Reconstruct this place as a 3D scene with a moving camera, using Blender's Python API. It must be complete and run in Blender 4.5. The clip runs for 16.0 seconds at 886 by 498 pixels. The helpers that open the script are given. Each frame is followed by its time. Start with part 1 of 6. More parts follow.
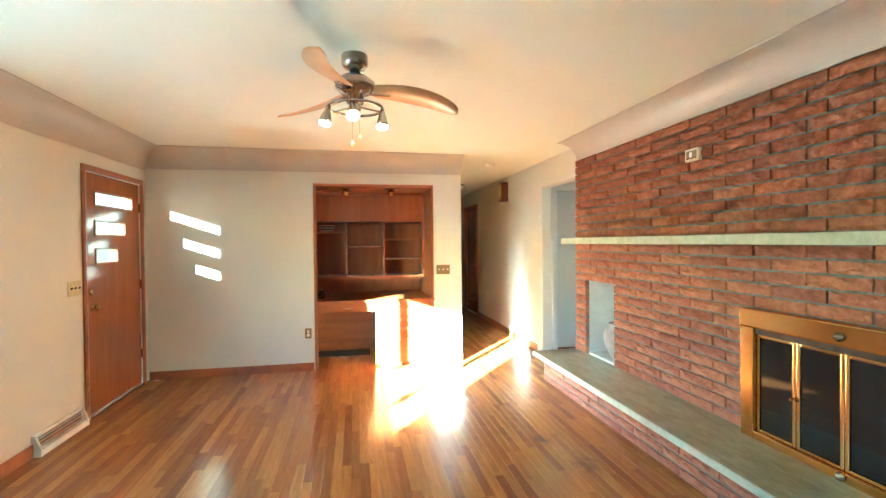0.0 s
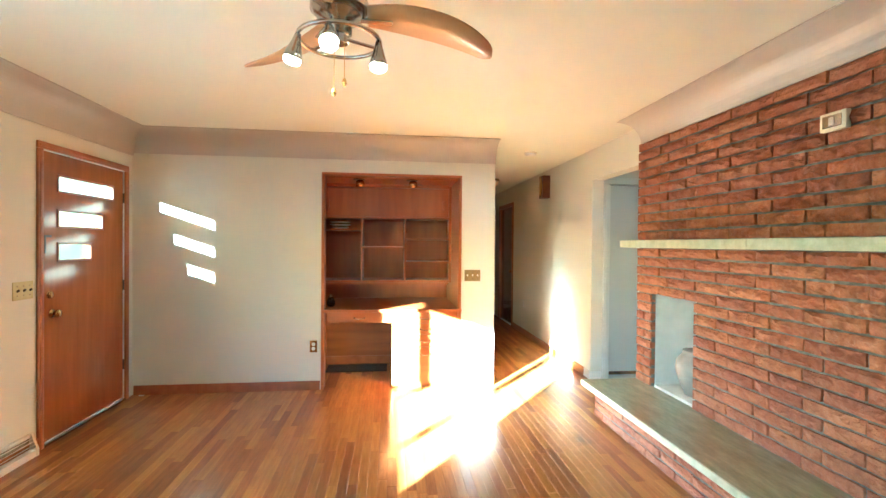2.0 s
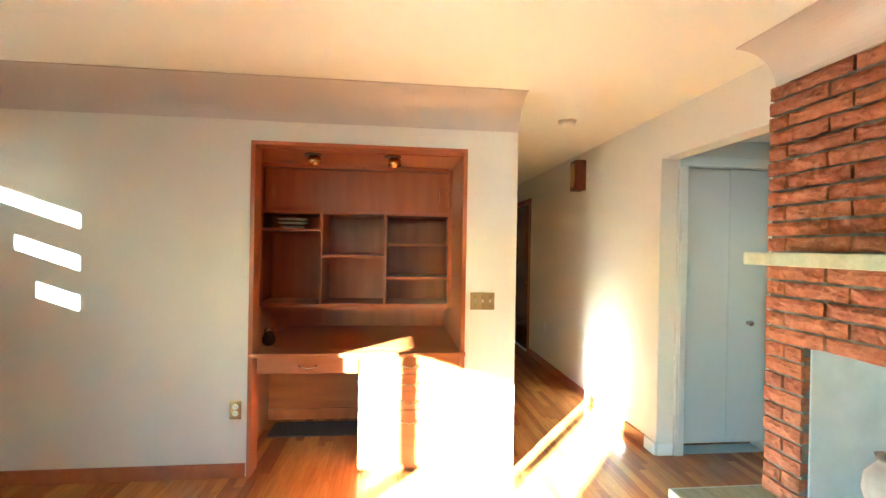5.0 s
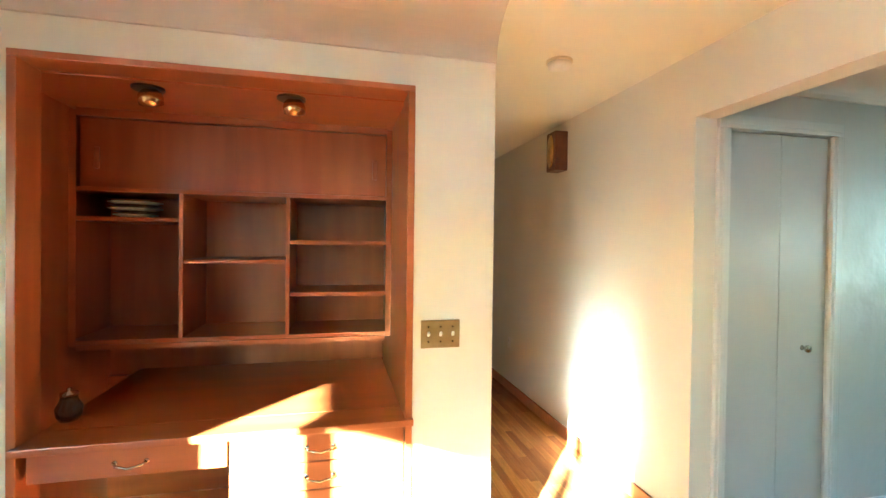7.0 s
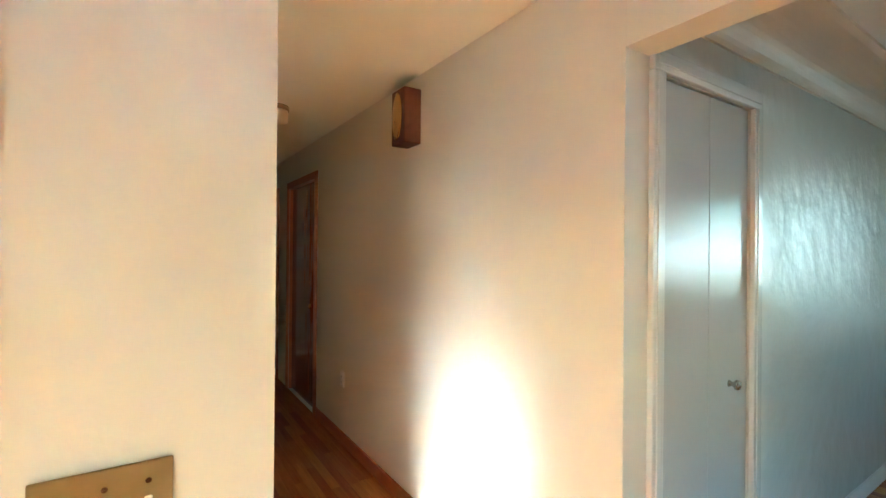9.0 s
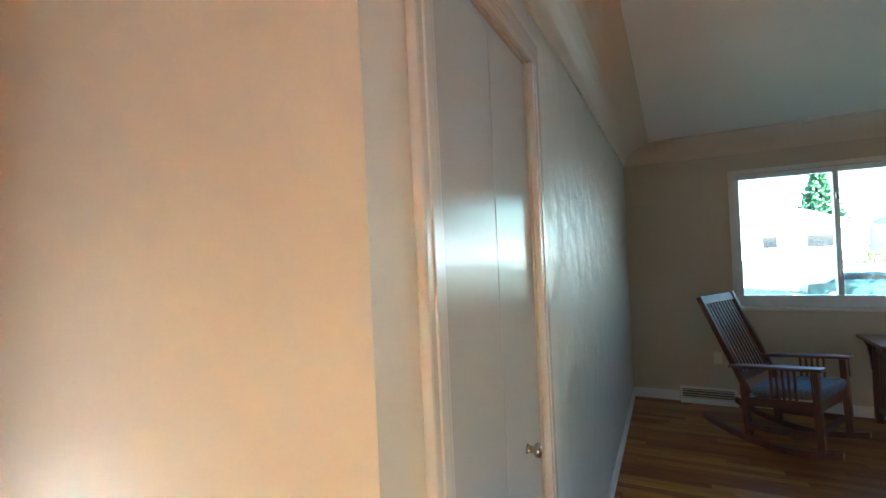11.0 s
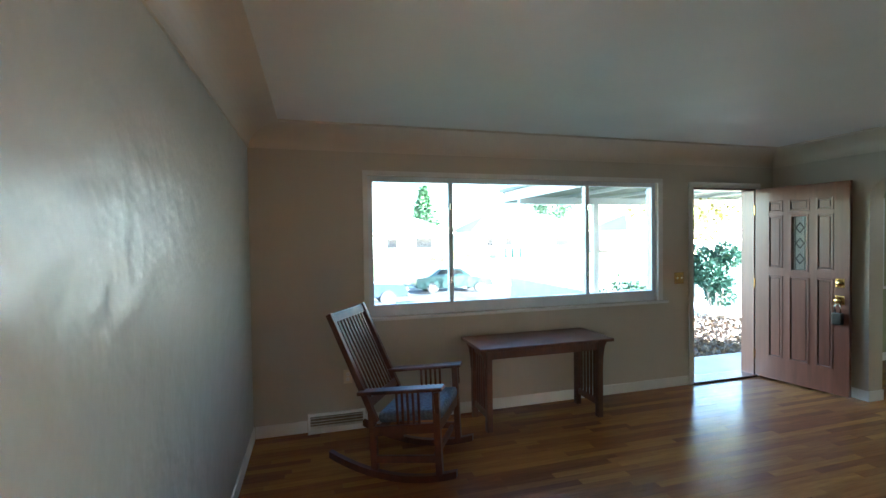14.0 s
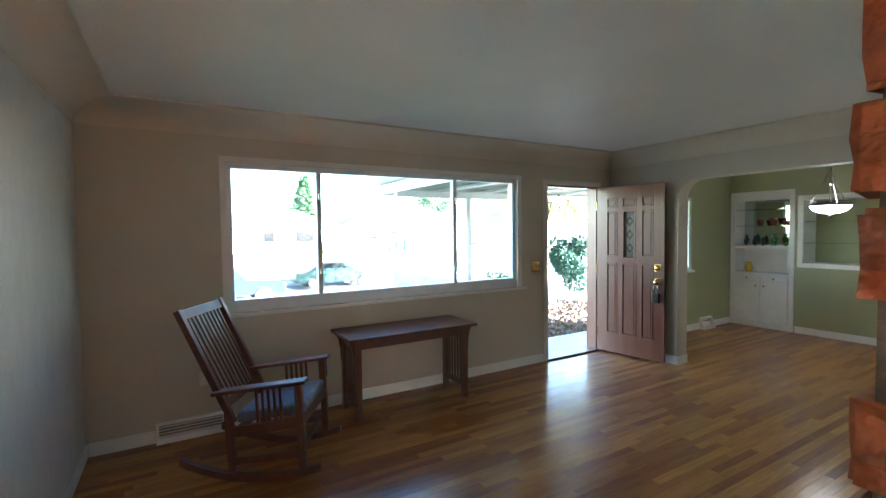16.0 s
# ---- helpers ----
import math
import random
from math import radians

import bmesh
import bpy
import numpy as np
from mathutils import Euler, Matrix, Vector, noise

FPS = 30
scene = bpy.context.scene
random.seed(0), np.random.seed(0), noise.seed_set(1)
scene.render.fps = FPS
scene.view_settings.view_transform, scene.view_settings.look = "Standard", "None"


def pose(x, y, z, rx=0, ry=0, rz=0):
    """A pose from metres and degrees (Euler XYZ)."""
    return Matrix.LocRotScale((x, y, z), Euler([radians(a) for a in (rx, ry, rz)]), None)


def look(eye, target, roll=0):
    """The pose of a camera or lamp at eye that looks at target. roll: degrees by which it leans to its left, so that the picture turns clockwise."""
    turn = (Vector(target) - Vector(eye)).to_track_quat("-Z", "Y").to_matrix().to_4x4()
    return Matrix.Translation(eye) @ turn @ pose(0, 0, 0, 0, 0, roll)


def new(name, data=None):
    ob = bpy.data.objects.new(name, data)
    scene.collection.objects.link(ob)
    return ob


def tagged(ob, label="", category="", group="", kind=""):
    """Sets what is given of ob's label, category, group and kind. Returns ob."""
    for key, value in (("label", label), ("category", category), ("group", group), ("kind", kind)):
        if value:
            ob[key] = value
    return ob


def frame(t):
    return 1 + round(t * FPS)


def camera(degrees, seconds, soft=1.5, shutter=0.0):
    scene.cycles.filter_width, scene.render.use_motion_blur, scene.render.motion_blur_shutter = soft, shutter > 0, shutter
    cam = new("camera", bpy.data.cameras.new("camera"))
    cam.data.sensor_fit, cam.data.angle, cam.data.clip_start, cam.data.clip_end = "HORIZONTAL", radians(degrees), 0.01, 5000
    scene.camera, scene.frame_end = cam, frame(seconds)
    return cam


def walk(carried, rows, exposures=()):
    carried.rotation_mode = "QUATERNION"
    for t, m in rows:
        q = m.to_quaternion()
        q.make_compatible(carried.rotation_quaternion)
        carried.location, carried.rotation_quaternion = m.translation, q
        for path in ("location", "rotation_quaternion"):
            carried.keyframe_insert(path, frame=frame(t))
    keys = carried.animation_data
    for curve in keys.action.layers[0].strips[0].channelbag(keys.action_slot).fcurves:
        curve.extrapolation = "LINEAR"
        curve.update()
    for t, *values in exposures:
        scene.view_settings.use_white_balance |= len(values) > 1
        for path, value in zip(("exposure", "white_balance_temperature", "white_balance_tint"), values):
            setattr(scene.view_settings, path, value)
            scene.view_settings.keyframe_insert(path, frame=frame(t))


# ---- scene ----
cam = camera(89.2, 16.0)
PATH = [
    (0, (-0.023, -0.478, 1.428), (0.36, 1.485, 1.398), -0.5),
    (0.5, (0.01, -0.307, 1.432), (0.331, 1.667, 1.423), -0.5),
    (1, (0.104, -0.117, 1.421), (0.354, 1.867, 1.427), -0.4),
    (1.5, (0.133, 0.079, 1.411), (0.329, 2.069, 1.415), 0.7),
    (2, (0.172, 0.312, 1.415), (0.407, 2.298, 1.394), 0.5),
    (2.5, (0.223, 0.552, 1.419), (0.416, 2.543, 1.42), 0.1),
    (3, (0.275, 0.781, 1.413), (0.375, 2.778, 1.432), -0.1),
    (5.5, (0.445, 2.126, 1.461), (0.705, 4.109, 1.449), 0.7),
    (6, (0.492, 2.416, 1.454), (0.781, 4.395, 1.464), 0.0),
    (6.5, (0.546, 2.683, 1.455), (0.861, 4.658, 1.472), 0.1),
    (7, (0.587, 2.967, 1.471), (1.042, 4.914, 1.449), 0.7),
    (7.5, (0.667, 3.222, 1.481), (1.191, 5.153, 1.484), -0.0),
    (8, (0.81, 3.476, 1.487), (1.451, 5.371, 1.465), -1.5),
    (8.5, (0.943, 3.708, 1.516), (1.735, 5.542, 1.425), 0.3),
    (9, (1.042, 3.977, 1.467), (2.142, 5.647, 1.471), 0.5),
    (9.5, (1.208, 4.162, 1.446), (2.528, 5.663, 1.514), -0.9),
    (12, (2.205, 4.53, 1.518), (4.17, 4.904, 1.501), -0.8),
    (12.5, (2.43, 4.516, 1.508), (4.426, 4.642, 1.516), -0.0),
    (13, (2.644, 4.479, 1.504), (4.643, 4.466, 1.527), -1.0),
    (13.5, (2.792, 4.431, 1.529), (4.772, 4.147, 1.518), -1.2),
    (14, (2.833, 4.356, 1.538), (4.756, 3.807, 1.493), -0.8),
    (14.5, (2.829, 4.32, 1.538), (4.682, 3.571, 1.475), -0.4),
    (15, (2.816, 4.289, 1.537), (4.602, 3.391, 1.479), -0.4),
    (15.5, (2.782, 4.272, 1.526), (4.525, 3.294, 1.459), -0.6),
    (16, (2.74, 4.251, 1.517), (4.463, 3.238, 1.436), -0.7),
]
walk(cam, [(t, look(eye, target, roll)) for t, eye, target, roll in PATH], [(0.0, 6.55, 4520, -19), (3.0, 6.5, 4420, -20), (6.0, 6.42, 4540, -17), (9.0, 6.15, 4520, -12), (9.7, 6.0, 4850, -8), (12.0, 5.75, 4650, 1), (13.0, 5.8, 4850, 2), (16.0, 6.07, 5200, 10)])

# ---- world and sun ----
SUN_AZ, SUN_EL = 40.0, 12.4          # heading of the light from +y towards +x, height
world = bpy.data.worlds.new("world")
scene.world = world
world.use_nodes = True
wn = world.node_tree
sky = wn.nodes.new("ShaderNodeTexSky")
sky.sky_type = "NISHITA"
sky.sun_disc = False
sky.sun_elevation = radians(SUN_EL)
sky.sun_rotation = radians(180 + SUN_AZ)
sky.air_density, sky.dust_density = 1.0, 0.2
wn.nodes["Background"].inputs[1].default_value = 0.05
wn.links.new(sky.outputs[0], wn.nodes["Background"].inputs[0])
sun_data = bpy.data.lights.new("sun", "SUN")
sun_data.energy, sun_data.angle, sun_data.color = 5.0, radians(0.6), (1.0, 0.94, 0.84)
sun = new("sun", sun_data)
sd = Vector((math.sin(radians(SUN_AZ)) * math.cos(radians(SUN_EL)), math.cos(radians(SUN_AZ)) * math.cos(radians(SUN_EL)), -math.sin(radians(SUN_EL))))
sun.matrix_world = look(Vector((-6, -6, 8)), Vector((-6, -6, 8)) + sd)
scene.cycles.blur_glossy = 0.0


# ---- materials ----
def material(name, c1, c2=None, rough=0.5, metal=0.0, scale=8.0, stretch=(1, 1, 1), bump=0.0, bump_scale=60.0, vary=0.0, coat=0.0, fine=0.5, detail=4.0, spec=0.5, bump_dist=0.01, coat_rough=0.15, place=False):
    """Two-tone noise colour, fine bump, roughness variation; vary shifts the value by object and island."""
    m = bpy.data.materials.new(name)
    m.use_nodes = True
    nt = m.node_tree
    b = nt.nodes["Principled BSDF"]
    b.inputs["Metallic"].default_value = metal
    b.inputs["Specular IOR Level"].default_value = spec
    b.inputs["Coat Weight"].default_value = coat
    b.inputs["Coat Roughness"].default_value = coat_rough
    tc = nt.nodes.new("ShaderNodeTexCoord")
    mp = nt.nodes.new("ShaderNodeMapping")
    mp.inputs["Scale"].default_value = stretch
    if place:
        gp = nt.nodes.new("ShaderNodeNewGeometry")
        nt.links.new(gp.outputs["Position"], mp.inputs[0])
    else:
        nt.links.new(tc.outputs["Object"], mp.inputs[0])
    n1 = nt.nodes.new("ShaderNodeTexNoise")
    n1.inputs["Scale"].default_value, n1.inputs["Detail"].default_value, n1.inputs["Roughness"].default_value = scale, detail, fine
    nt.links.new(mp.outputs[0], n1.inputs["Vector"])
    ramp = nt.nodes.new("ShaderNodeValToRGB")
    ramp.color_ramp.elements[0].position, ramp.color_ramp.elements[1].position = 0.32, 0.68
    ramp.color_ramp.elements[0].color = (*c1, 1)
    ramp.color_ramp.elements[1].color = (*(c2 or c1), 1)
    nt.links.new(n1.outputs[0], ramp.inputs[0])
    col = ramp.outputs[0]
    if vary:
        va = nt.nodes.new("ShaderNodeVectorMath")
        va.operation = "MULTIPLY_ADD"
        va.inputs[1].default_value = (31.0, 17.0, 23.0)
        for link in list(nt.links):
            if link.to_node == n1 and link.to_socket.name == "Vector":
                nt.links.remove(link)
        nt.links.new(mp.outputs[0], va.inputs[2])
        nt.links.new(va.outputs[0], n1.inputs["Vector"])
        oi = nt.nodes.new("ShaderNodeObjectInfo")
        ge = nt.nodes.new("ShaderNodeNewGeometry")
        ad = nt.nodes.new("ShaderNodeMath")
        ad.operation = "ADD"
        nt.links.new(oi.outputs["Random"], ad.inputs[0])
        nt.links.new(ge.outputs["Random Per Island"], ad.inputs[1])
        fr = nt.nodes.new("ShaderNodeMath")
        fr.operation = "FRACT"
        nt.links.new(ad.outputs[0], fr.inputs[0])
        nt.links.new(fr.outputs[0], va.inputs[0])
        mr = nt.nodes.new("ShaderNodeMapRange")
        mr.inputs[3].default_value, mr.inputs[4].default_value = 1 - vary, 1 + vary
        nt.links.new(fr.outputs[0], mr.inputs[0])
        hs = nt.nodes.new("ShaderNodeHueSaturation")
        nt.links.new(mr.outputs[0], hs.inputs["Value"])
        mr2 = nt.nodes.new("ShaderNodeMapRange")
        mr2.inputs[3].default_value, mr2.inputs[4].default_value = 0.5 - vary * 0.02, 0.5 + vary * 0.03
        nt.links.new(fr.outputs[0], mr2.inputs[0])
        nt.links.new(mr2.outputs[0], hs.inputs["Hue"])
        nt.links.new(col, hs.inputs["Color"])
        col = hs.outputs[0]
    nt.links.new(col, b.inputs["Base Color"])
    n2 = nt.nodes.new("ShaderNodeTexNoise")
    n2.inputs["Scale"].default_value, n2.inputs["Detail"].default_value = bump_scale, 3
    nt.links.new(mp.outputs[0], n2.inputs["Vector"])
    rr = nt.nodes.new("ShaderNodeMapRange")
    rr.inputs[3].default_value, rr.inputs[4].default_value = max(0.02, rough * 0.8), min(1, rough * 1.2)
    nt.links.new(n1.outputs[0], rr.inputs[0])
    nt.links.new(rr.outputs[0], b.inputs["Roughness"])
    if bump:
        bp = nt.nodes.new("ShaderNodeBump")
        bp.inputs["Strength"].default_value, bp.inputs["Distance"].default_value = bump, bump_dist
        nt.links.new(n2.outputs[0], bp.inputs["Height"])
        nt.links.new(bp.outputs[0], b.inputs["Normal"])
    return m


def glow(name, color, strength):
    m = bpy.data.materials.new(name)
    m.use_nodes = True
    b = m.node_tree.nodes["Principled BSDF"]
    b.inputs["Base Color"].default_value = (*color, 1)
    b.inputs["Emission Color"].default_value = (*color, 1)
    b.inputs["Emission Strength"].default_value = strength
    return m


def glass(name, tint=(1, 1, 1), rough=0.0):
    m = bpy.data.materials.new(name)
    m.use_nodes = True
    b = m.node_tree.nodes["Principled BSDF"]
    b.inputs["Base Color"].default_value = (*tint, 1)
    b.inputs["Transmission Weight"].default_value = 1.0
    b.inputs["Roughness"].default_value = rough
    b.inputs["IOR"].default_value = 1.45
    return m


M = {}
M["den_wall"] = material("den_wall_paint", (0.67, 0.635, 0.55), (0.70, 0.665, 0.58), 0.55, spec=0.3, bump=0.12, bump_scale=90, scale=1.3, bump_dist=0.004)
M["living_wall"] = material("living_wall_paint", (0.50, 0.435, 0.345), (0.54, 0.47, 0.38), 0.45, bump=0.12, bump_scale=90, scale=1.3, bump_dist=0.004)
M["satin_wall"] = material("satin_plaster_paint", (0.515, 0.49, 0.44), (0.52, 0.495, 0.445), 0.36, bump=0.9, bump_scale=6.0, scale=2.0, bump_dist=0.02, stretch=(0.9, 0.9, 0.8), spec=0.5)
# den coves: taupe, darker and pinker than the den walls
M["cove"] = material("cove_taupe", (0.49, 0.425, 0.37), (0.53, 0.465, 0.41), 0.37, scale=1.5, bump=0.05, bump_scale=20, bump_dist=0.004)
M["living_cove"] = material("beige_cove_paint", (0.58, 0.50, 0.40), (0.62, 0.54, 0.44), 0.37, scale=1.5, bump=0.05, bump_scale=20, bump_dist=0.004)
M["ceiling"] = material("ceiling_paint", (0.77, 0.755, 0.66), (0.81, 0.795, 0.70), 0.6, bump=0.15, bump_scale=70, scale=1.1, bump_dist=0.004)
M["living_ceiling"] = material("living_ceiling_paint", (0.68, 0.665, 0.635), (0.75, 0.735, 0.705), 0.55, bump=0.2, bump_scale=45, scale=1.1, bump_dist=0.004)
M["green_wall"] = material("green_paint", (0.31, 0.32, 0.17), (0.34, 0.35, 0.19), 0.5, bump=0.1, bump_scale=90, scale=1.5, bump_dist=0.004)
M["white"] = material("white_paint", (0.74, 0.72, 0.68), (0.80, 0.78, 0.74), 0.37, bump=0.08, bump_scale=40, scale=5, bump_dist=0.004)
M["plaster"] = material("grey_white_plaster", (0.62, 0.62, 0.60), (0.74, 0.74, 0.72), 0.7, bump=0.12, bump_scale=30, scale=6, bump_dist=0.006)
M["plank"] = material("oak_plank", (0.275, 0.103, 0.026), (0.385, 0.160, 0.044), 0.17, scale=6, stretch=(9, 0.7, 9), vary=0.34, coat=0.3, coat_rough=0.28, fine=0.65, bump_dist=0.003, spec=0.3)


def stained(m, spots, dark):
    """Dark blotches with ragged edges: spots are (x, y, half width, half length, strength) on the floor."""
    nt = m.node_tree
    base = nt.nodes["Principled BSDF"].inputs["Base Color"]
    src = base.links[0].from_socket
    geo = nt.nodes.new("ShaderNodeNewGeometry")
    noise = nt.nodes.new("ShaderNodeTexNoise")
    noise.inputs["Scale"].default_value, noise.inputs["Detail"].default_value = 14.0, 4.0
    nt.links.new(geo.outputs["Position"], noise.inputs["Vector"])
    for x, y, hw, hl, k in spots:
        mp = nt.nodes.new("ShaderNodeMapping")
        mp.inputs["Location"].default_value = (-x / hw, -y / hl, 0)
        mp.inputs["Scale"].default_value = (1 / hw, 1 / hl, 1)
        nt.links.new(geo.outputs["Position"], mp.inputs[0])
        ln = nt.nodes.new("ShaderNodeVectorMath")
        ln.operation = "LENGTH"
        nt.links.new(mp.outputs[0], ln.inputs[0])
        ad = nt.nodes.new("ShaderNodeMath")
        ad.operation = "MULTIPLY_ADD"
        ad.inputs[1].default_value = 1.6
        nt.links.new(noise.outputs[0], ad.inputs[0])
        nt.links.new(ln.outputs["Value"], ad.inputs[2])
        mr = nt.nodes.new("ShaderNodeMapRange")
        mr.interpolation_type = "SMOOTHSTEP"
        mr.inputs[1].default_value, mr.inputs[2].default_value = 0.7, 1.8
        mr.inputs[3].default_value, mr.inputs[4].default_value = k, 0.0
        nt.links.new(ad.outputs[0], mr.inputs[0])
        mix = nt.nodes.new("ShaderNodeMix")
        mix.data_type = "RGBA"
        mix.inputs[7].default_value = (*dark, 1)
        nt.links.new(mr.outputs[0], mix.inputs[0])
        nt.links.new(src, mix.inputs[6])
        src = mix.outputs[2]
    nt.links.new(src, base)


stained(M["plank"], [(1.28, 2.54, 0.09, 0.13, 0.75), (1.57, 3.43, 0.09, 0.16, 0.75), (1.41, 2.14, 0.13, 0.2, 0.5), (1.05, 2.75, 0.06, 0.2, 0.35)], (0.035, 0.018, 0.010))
M["subfloor"] = material("dark_joint", (0.07, 0.034, 0.015), rough=0.6)
M["cherry"] = material("red_cherry_wood", (0.27, 0.078, 0.0155), (0.35, 0.107, 0.023), 0.36, scale=3, stretch=(5, 5, 0.5), detail=2.0, fine=0.4, coat=0.2, bump_dist=0.003)
M["cherry_h"] = material("red_cherry_wood_level", (0.27, 0.078, 0.0155), (0.35, 0.107, 0.023), 0.36, scale=3, stretch=(0.5, 5, 5), detail=2.0, fine=0.4, coat=0.2, bump_dist=0.003)
M["door_wood"] = material("orange_varnished_wood", (0.25, 0.072, 0.014), (0.31, 0.098, 0.021), 0.2, scale=3, stretch=(6, 6, 0.5), fine=0.6, coat=0.4, coat_rough=0.12, bump_dist=0.003)
M["trim_wood"] = material("stained_trim", (0.27, 0.075, 0.018), (0.38, 0.12, 0.03), 0.36, scale=5, stretch=(2, 2, 2), bump=0.06, bump_scale=40, coat=0.2, bump_dist=0.003)
M["furniture"] = material("dark_mission_oak", (0.075, 0.020, 0.008), (0.15, 0.045, 0.016), 0.36, scale=5, stretch=(3, 3, 1.2), fine=0.65, coat=0.2, bump_dist=0.003)
M["front_door"] = material("reddish_brown_door", (0.105, 0.033, 0.016), (0.15, 0.048, 0.025), 0.36, scale=4, stretch=(7, 7, 0.5), fine=0.6, coat=0.2, bump_dist=0.003)
M["brick"] = material("red_brick", (0.22, 0.066, 0.026), (0.35, 0.128, 0.058), 0.78, scale=14, stretch=(1, 1, 1), bump=1.0, bump_scale=34, vary=0.17, place=True, fine=0.7, detail=6, bump_dist=0.02)
M["mortar"] = material("grey_mortar", (0.12, 0.107, 0.09), (0.19, 0.17, 0.145), 0.9, scale=25, bump=0.6, bump_scale=90, bump_dist=0.008)
M["marble"] = material("green_marble", (0.21, 0.21, 0.115), (0.40, 0.39, 0.24), 0.16, scale=5, stretch=(4, 1, 1), fine=0.7, detail=7, bump=0.03, bump_scale=20, coat=0.5, coat_rough=0.285)
M["marble_edge"] = material("pale_marble_edge", (0.33, 0.35, 0.24), (0.50, 0.51, 0.38), 0.37, scale=16, fine=0.7, detail=7, bump=0.3, bump_scale=50, bump_dist=0.004)
M["brass"] = material("aged_brass", (0.64, 0.39, 0.12), (0.68, 0.42, 0.14), 0.21, 1.0, scale=3)
M["plate_brass"] = material("dull_brass_plate", (0.25, 0.165, 0.055), (0.31, 0.21, 0.075), 0.37, 0.3, scale=20)
M["pale_brass"] = material("worn_pale_brass", (0.50, 0.43, 0.20), (0.58, 0.50, 0.26), 0.37, 0.3, scale=20)
M["chrome"] = material("brushed_nickel", (0.42, 0.38, 0.33), (0.52, 0.47, 0.41), 0.21, 1.0, scale=20)
M["dark_metal"] = material("dark_bronze", (0.06, 0.05, 0.04), (0.10, 0.08, 0.06), 0.37, 0.9, scale=20)
M["black"] = material("soot_black", (0.012, 0.011, 0.010), (0.03, 0.028, 0.025), 0.6, scale=8)
M["smoked"] = material("smoked_glass", (0.010, 0.010, 0.011), (0.015, 0.015, 0.016), 0.06, scale=4)
M["plastic"] = material("ivory_plastic", (0.66, 0.58, 0.42), (0.72, 0.64, 0.48), 0.37, scale=12)
M["white_plastic"] = material("white_plastic", (0.72, 0.70, 0.66), (0.78, 0.76, 0.72), 0.37, scale=12)
M["blade"] = material("pale_maple_blade", (0.56, 0.30, 0.13), (0.64, 0.37, 0.17), 0.36, scale=3, stretch=(1, 1, 1), bump=0.03, bump_scale=40, coat=0.2)
M["pot"] = material("grey_stoneware", (0.24, 0.22, 0.20), (0.36, 0.33, 0.30), 0.45, scale=9, bump=0.3, bump_scale=30, bump_dist=0.006)
M["bulb"] = glow("warm_bulb", (1.0, 0.80, 0.52), 0.9)
M["bowl"] = glow("lit_frosted_bowl", (1.0, 0.93, 0.80), 0.3)
M["glass"] = glass("window_glass")


def pane_glass(name, tint, gloss):
    """Thin flat glazing: tinted straight-through light and a faint reflection."""
    m = bpy.data.materials.new(name)
    m.use_nodes = True
    nt = m.node_tree
    tr = nt.nodes.new("ShaderNodeBsdfTransparent")
    tr.inputs[0].default_value = (*tint, 1)
    gl = nt.nodes.new("ShaderNodeBsdfGlossy")
    gl.inputs["Roughness"].default_value = 0.02
    mx = nt.nodes.new("ShaderNodeMixShader")
    mx.inputs[0].default_value = gloss
    nt.links.new(tr.outputs[0], mx.inputs[1])
    nt.links.new(gl.outputs[0], mx.inputs[2])
    nt.links.new(mx.outputs[0], nt.nodes["Material Output"].inputs[0])
    return m


# grey tint added to the street-side panes to dim the incoming daylight
M["dimming_glass"] = pane_glass("dimming_window_glass", (0.80, 0.81, 0.80), 0.05)
M["slit_glass"] = pane_glass("obscured_slit_glass", (0.42, 0.42, 0.40), 0.05)
M["shelf_glass"] = glass("green_shelf_glass", (0.75, 0.92, 0.85))
M["seat_cloth"] = material("blue_grey_woven_cloth", (0.10, 0.12, 0.16), (0.22, 0.25, 0.30), 0.9, scale=60, bump=0.4, bump_scale=150, bump_dist=0.004)
M["vinyl"] = material("white_vinyl", (0.66, 0.68, 0.70), (0.72, 0.74, 0.76), 0.37, scale=6)
M["mat"] = material("charcoal_mat", (0.022, 0.022, 0.020), (0.045, 0.043, 0.04), 0.95, scale=40, bump=0.5, bump_scale=200)
M["mirror"] = material("mirror_silver", (0.52, 0.57, 0.53), rough=0.03, metal=1.0)
M["lawn"] = material("lawn_ground", (0.10, 0.12, 0.045), (0.17, 0.17, 0.075), 0.95, scale=1.2, bump=0.6, bump_scale=30, detail=8, fine=0.7)
M["asphalt"] = material("asphalt", (0.05, 0.05, 0.052), (0.075, 0.075, 0.075), 0.9, scale=3, bump=0.4, bump_scale=80)
M["concrete"] = material("concrete", (0.36, 0.35, 0.33), (0.46, 0.45, 0.42), 0.85, scale=3, bump=0.3, bump_scale=60)
M["roofing"] = material("grey_shingle", (0.30, 0.29, 0.28), (0.40, 0.39, 0.37), 0.9, scale=6, bump=0.4, bump_scale=40)
M["siding"] = material("pale_siding", (0.62, 0.62, 0.60), (0.70, 0.70, 0.68), 0.6, scale=3)
M["far_brick"] = material("pale_pink_brick", (0.42, 0.25, 0.20), (0.52, 0.34, 0.28), 0.85, scale=10, bump=0.3, bump_scale=30)
M["leaf"] = material("leaf_green", (0.030, 0.075, 0.030), (0.07, 0.14, 0.05), 0.6, scale=3, vary=0.4)
M["juniper"] = material("dark_juniper_green", (0.018, 0.055, 0.036), (0.045, 0.105, 0.065), 0.7, scale=5, vary=0.35)
M["mulch"] = material("dark_garden_mulch", (0.045, 0.032, 0.024), (0.09, 0.065, 0.048), 0.95, scale=18, bump=0.6, bump_scale=60)
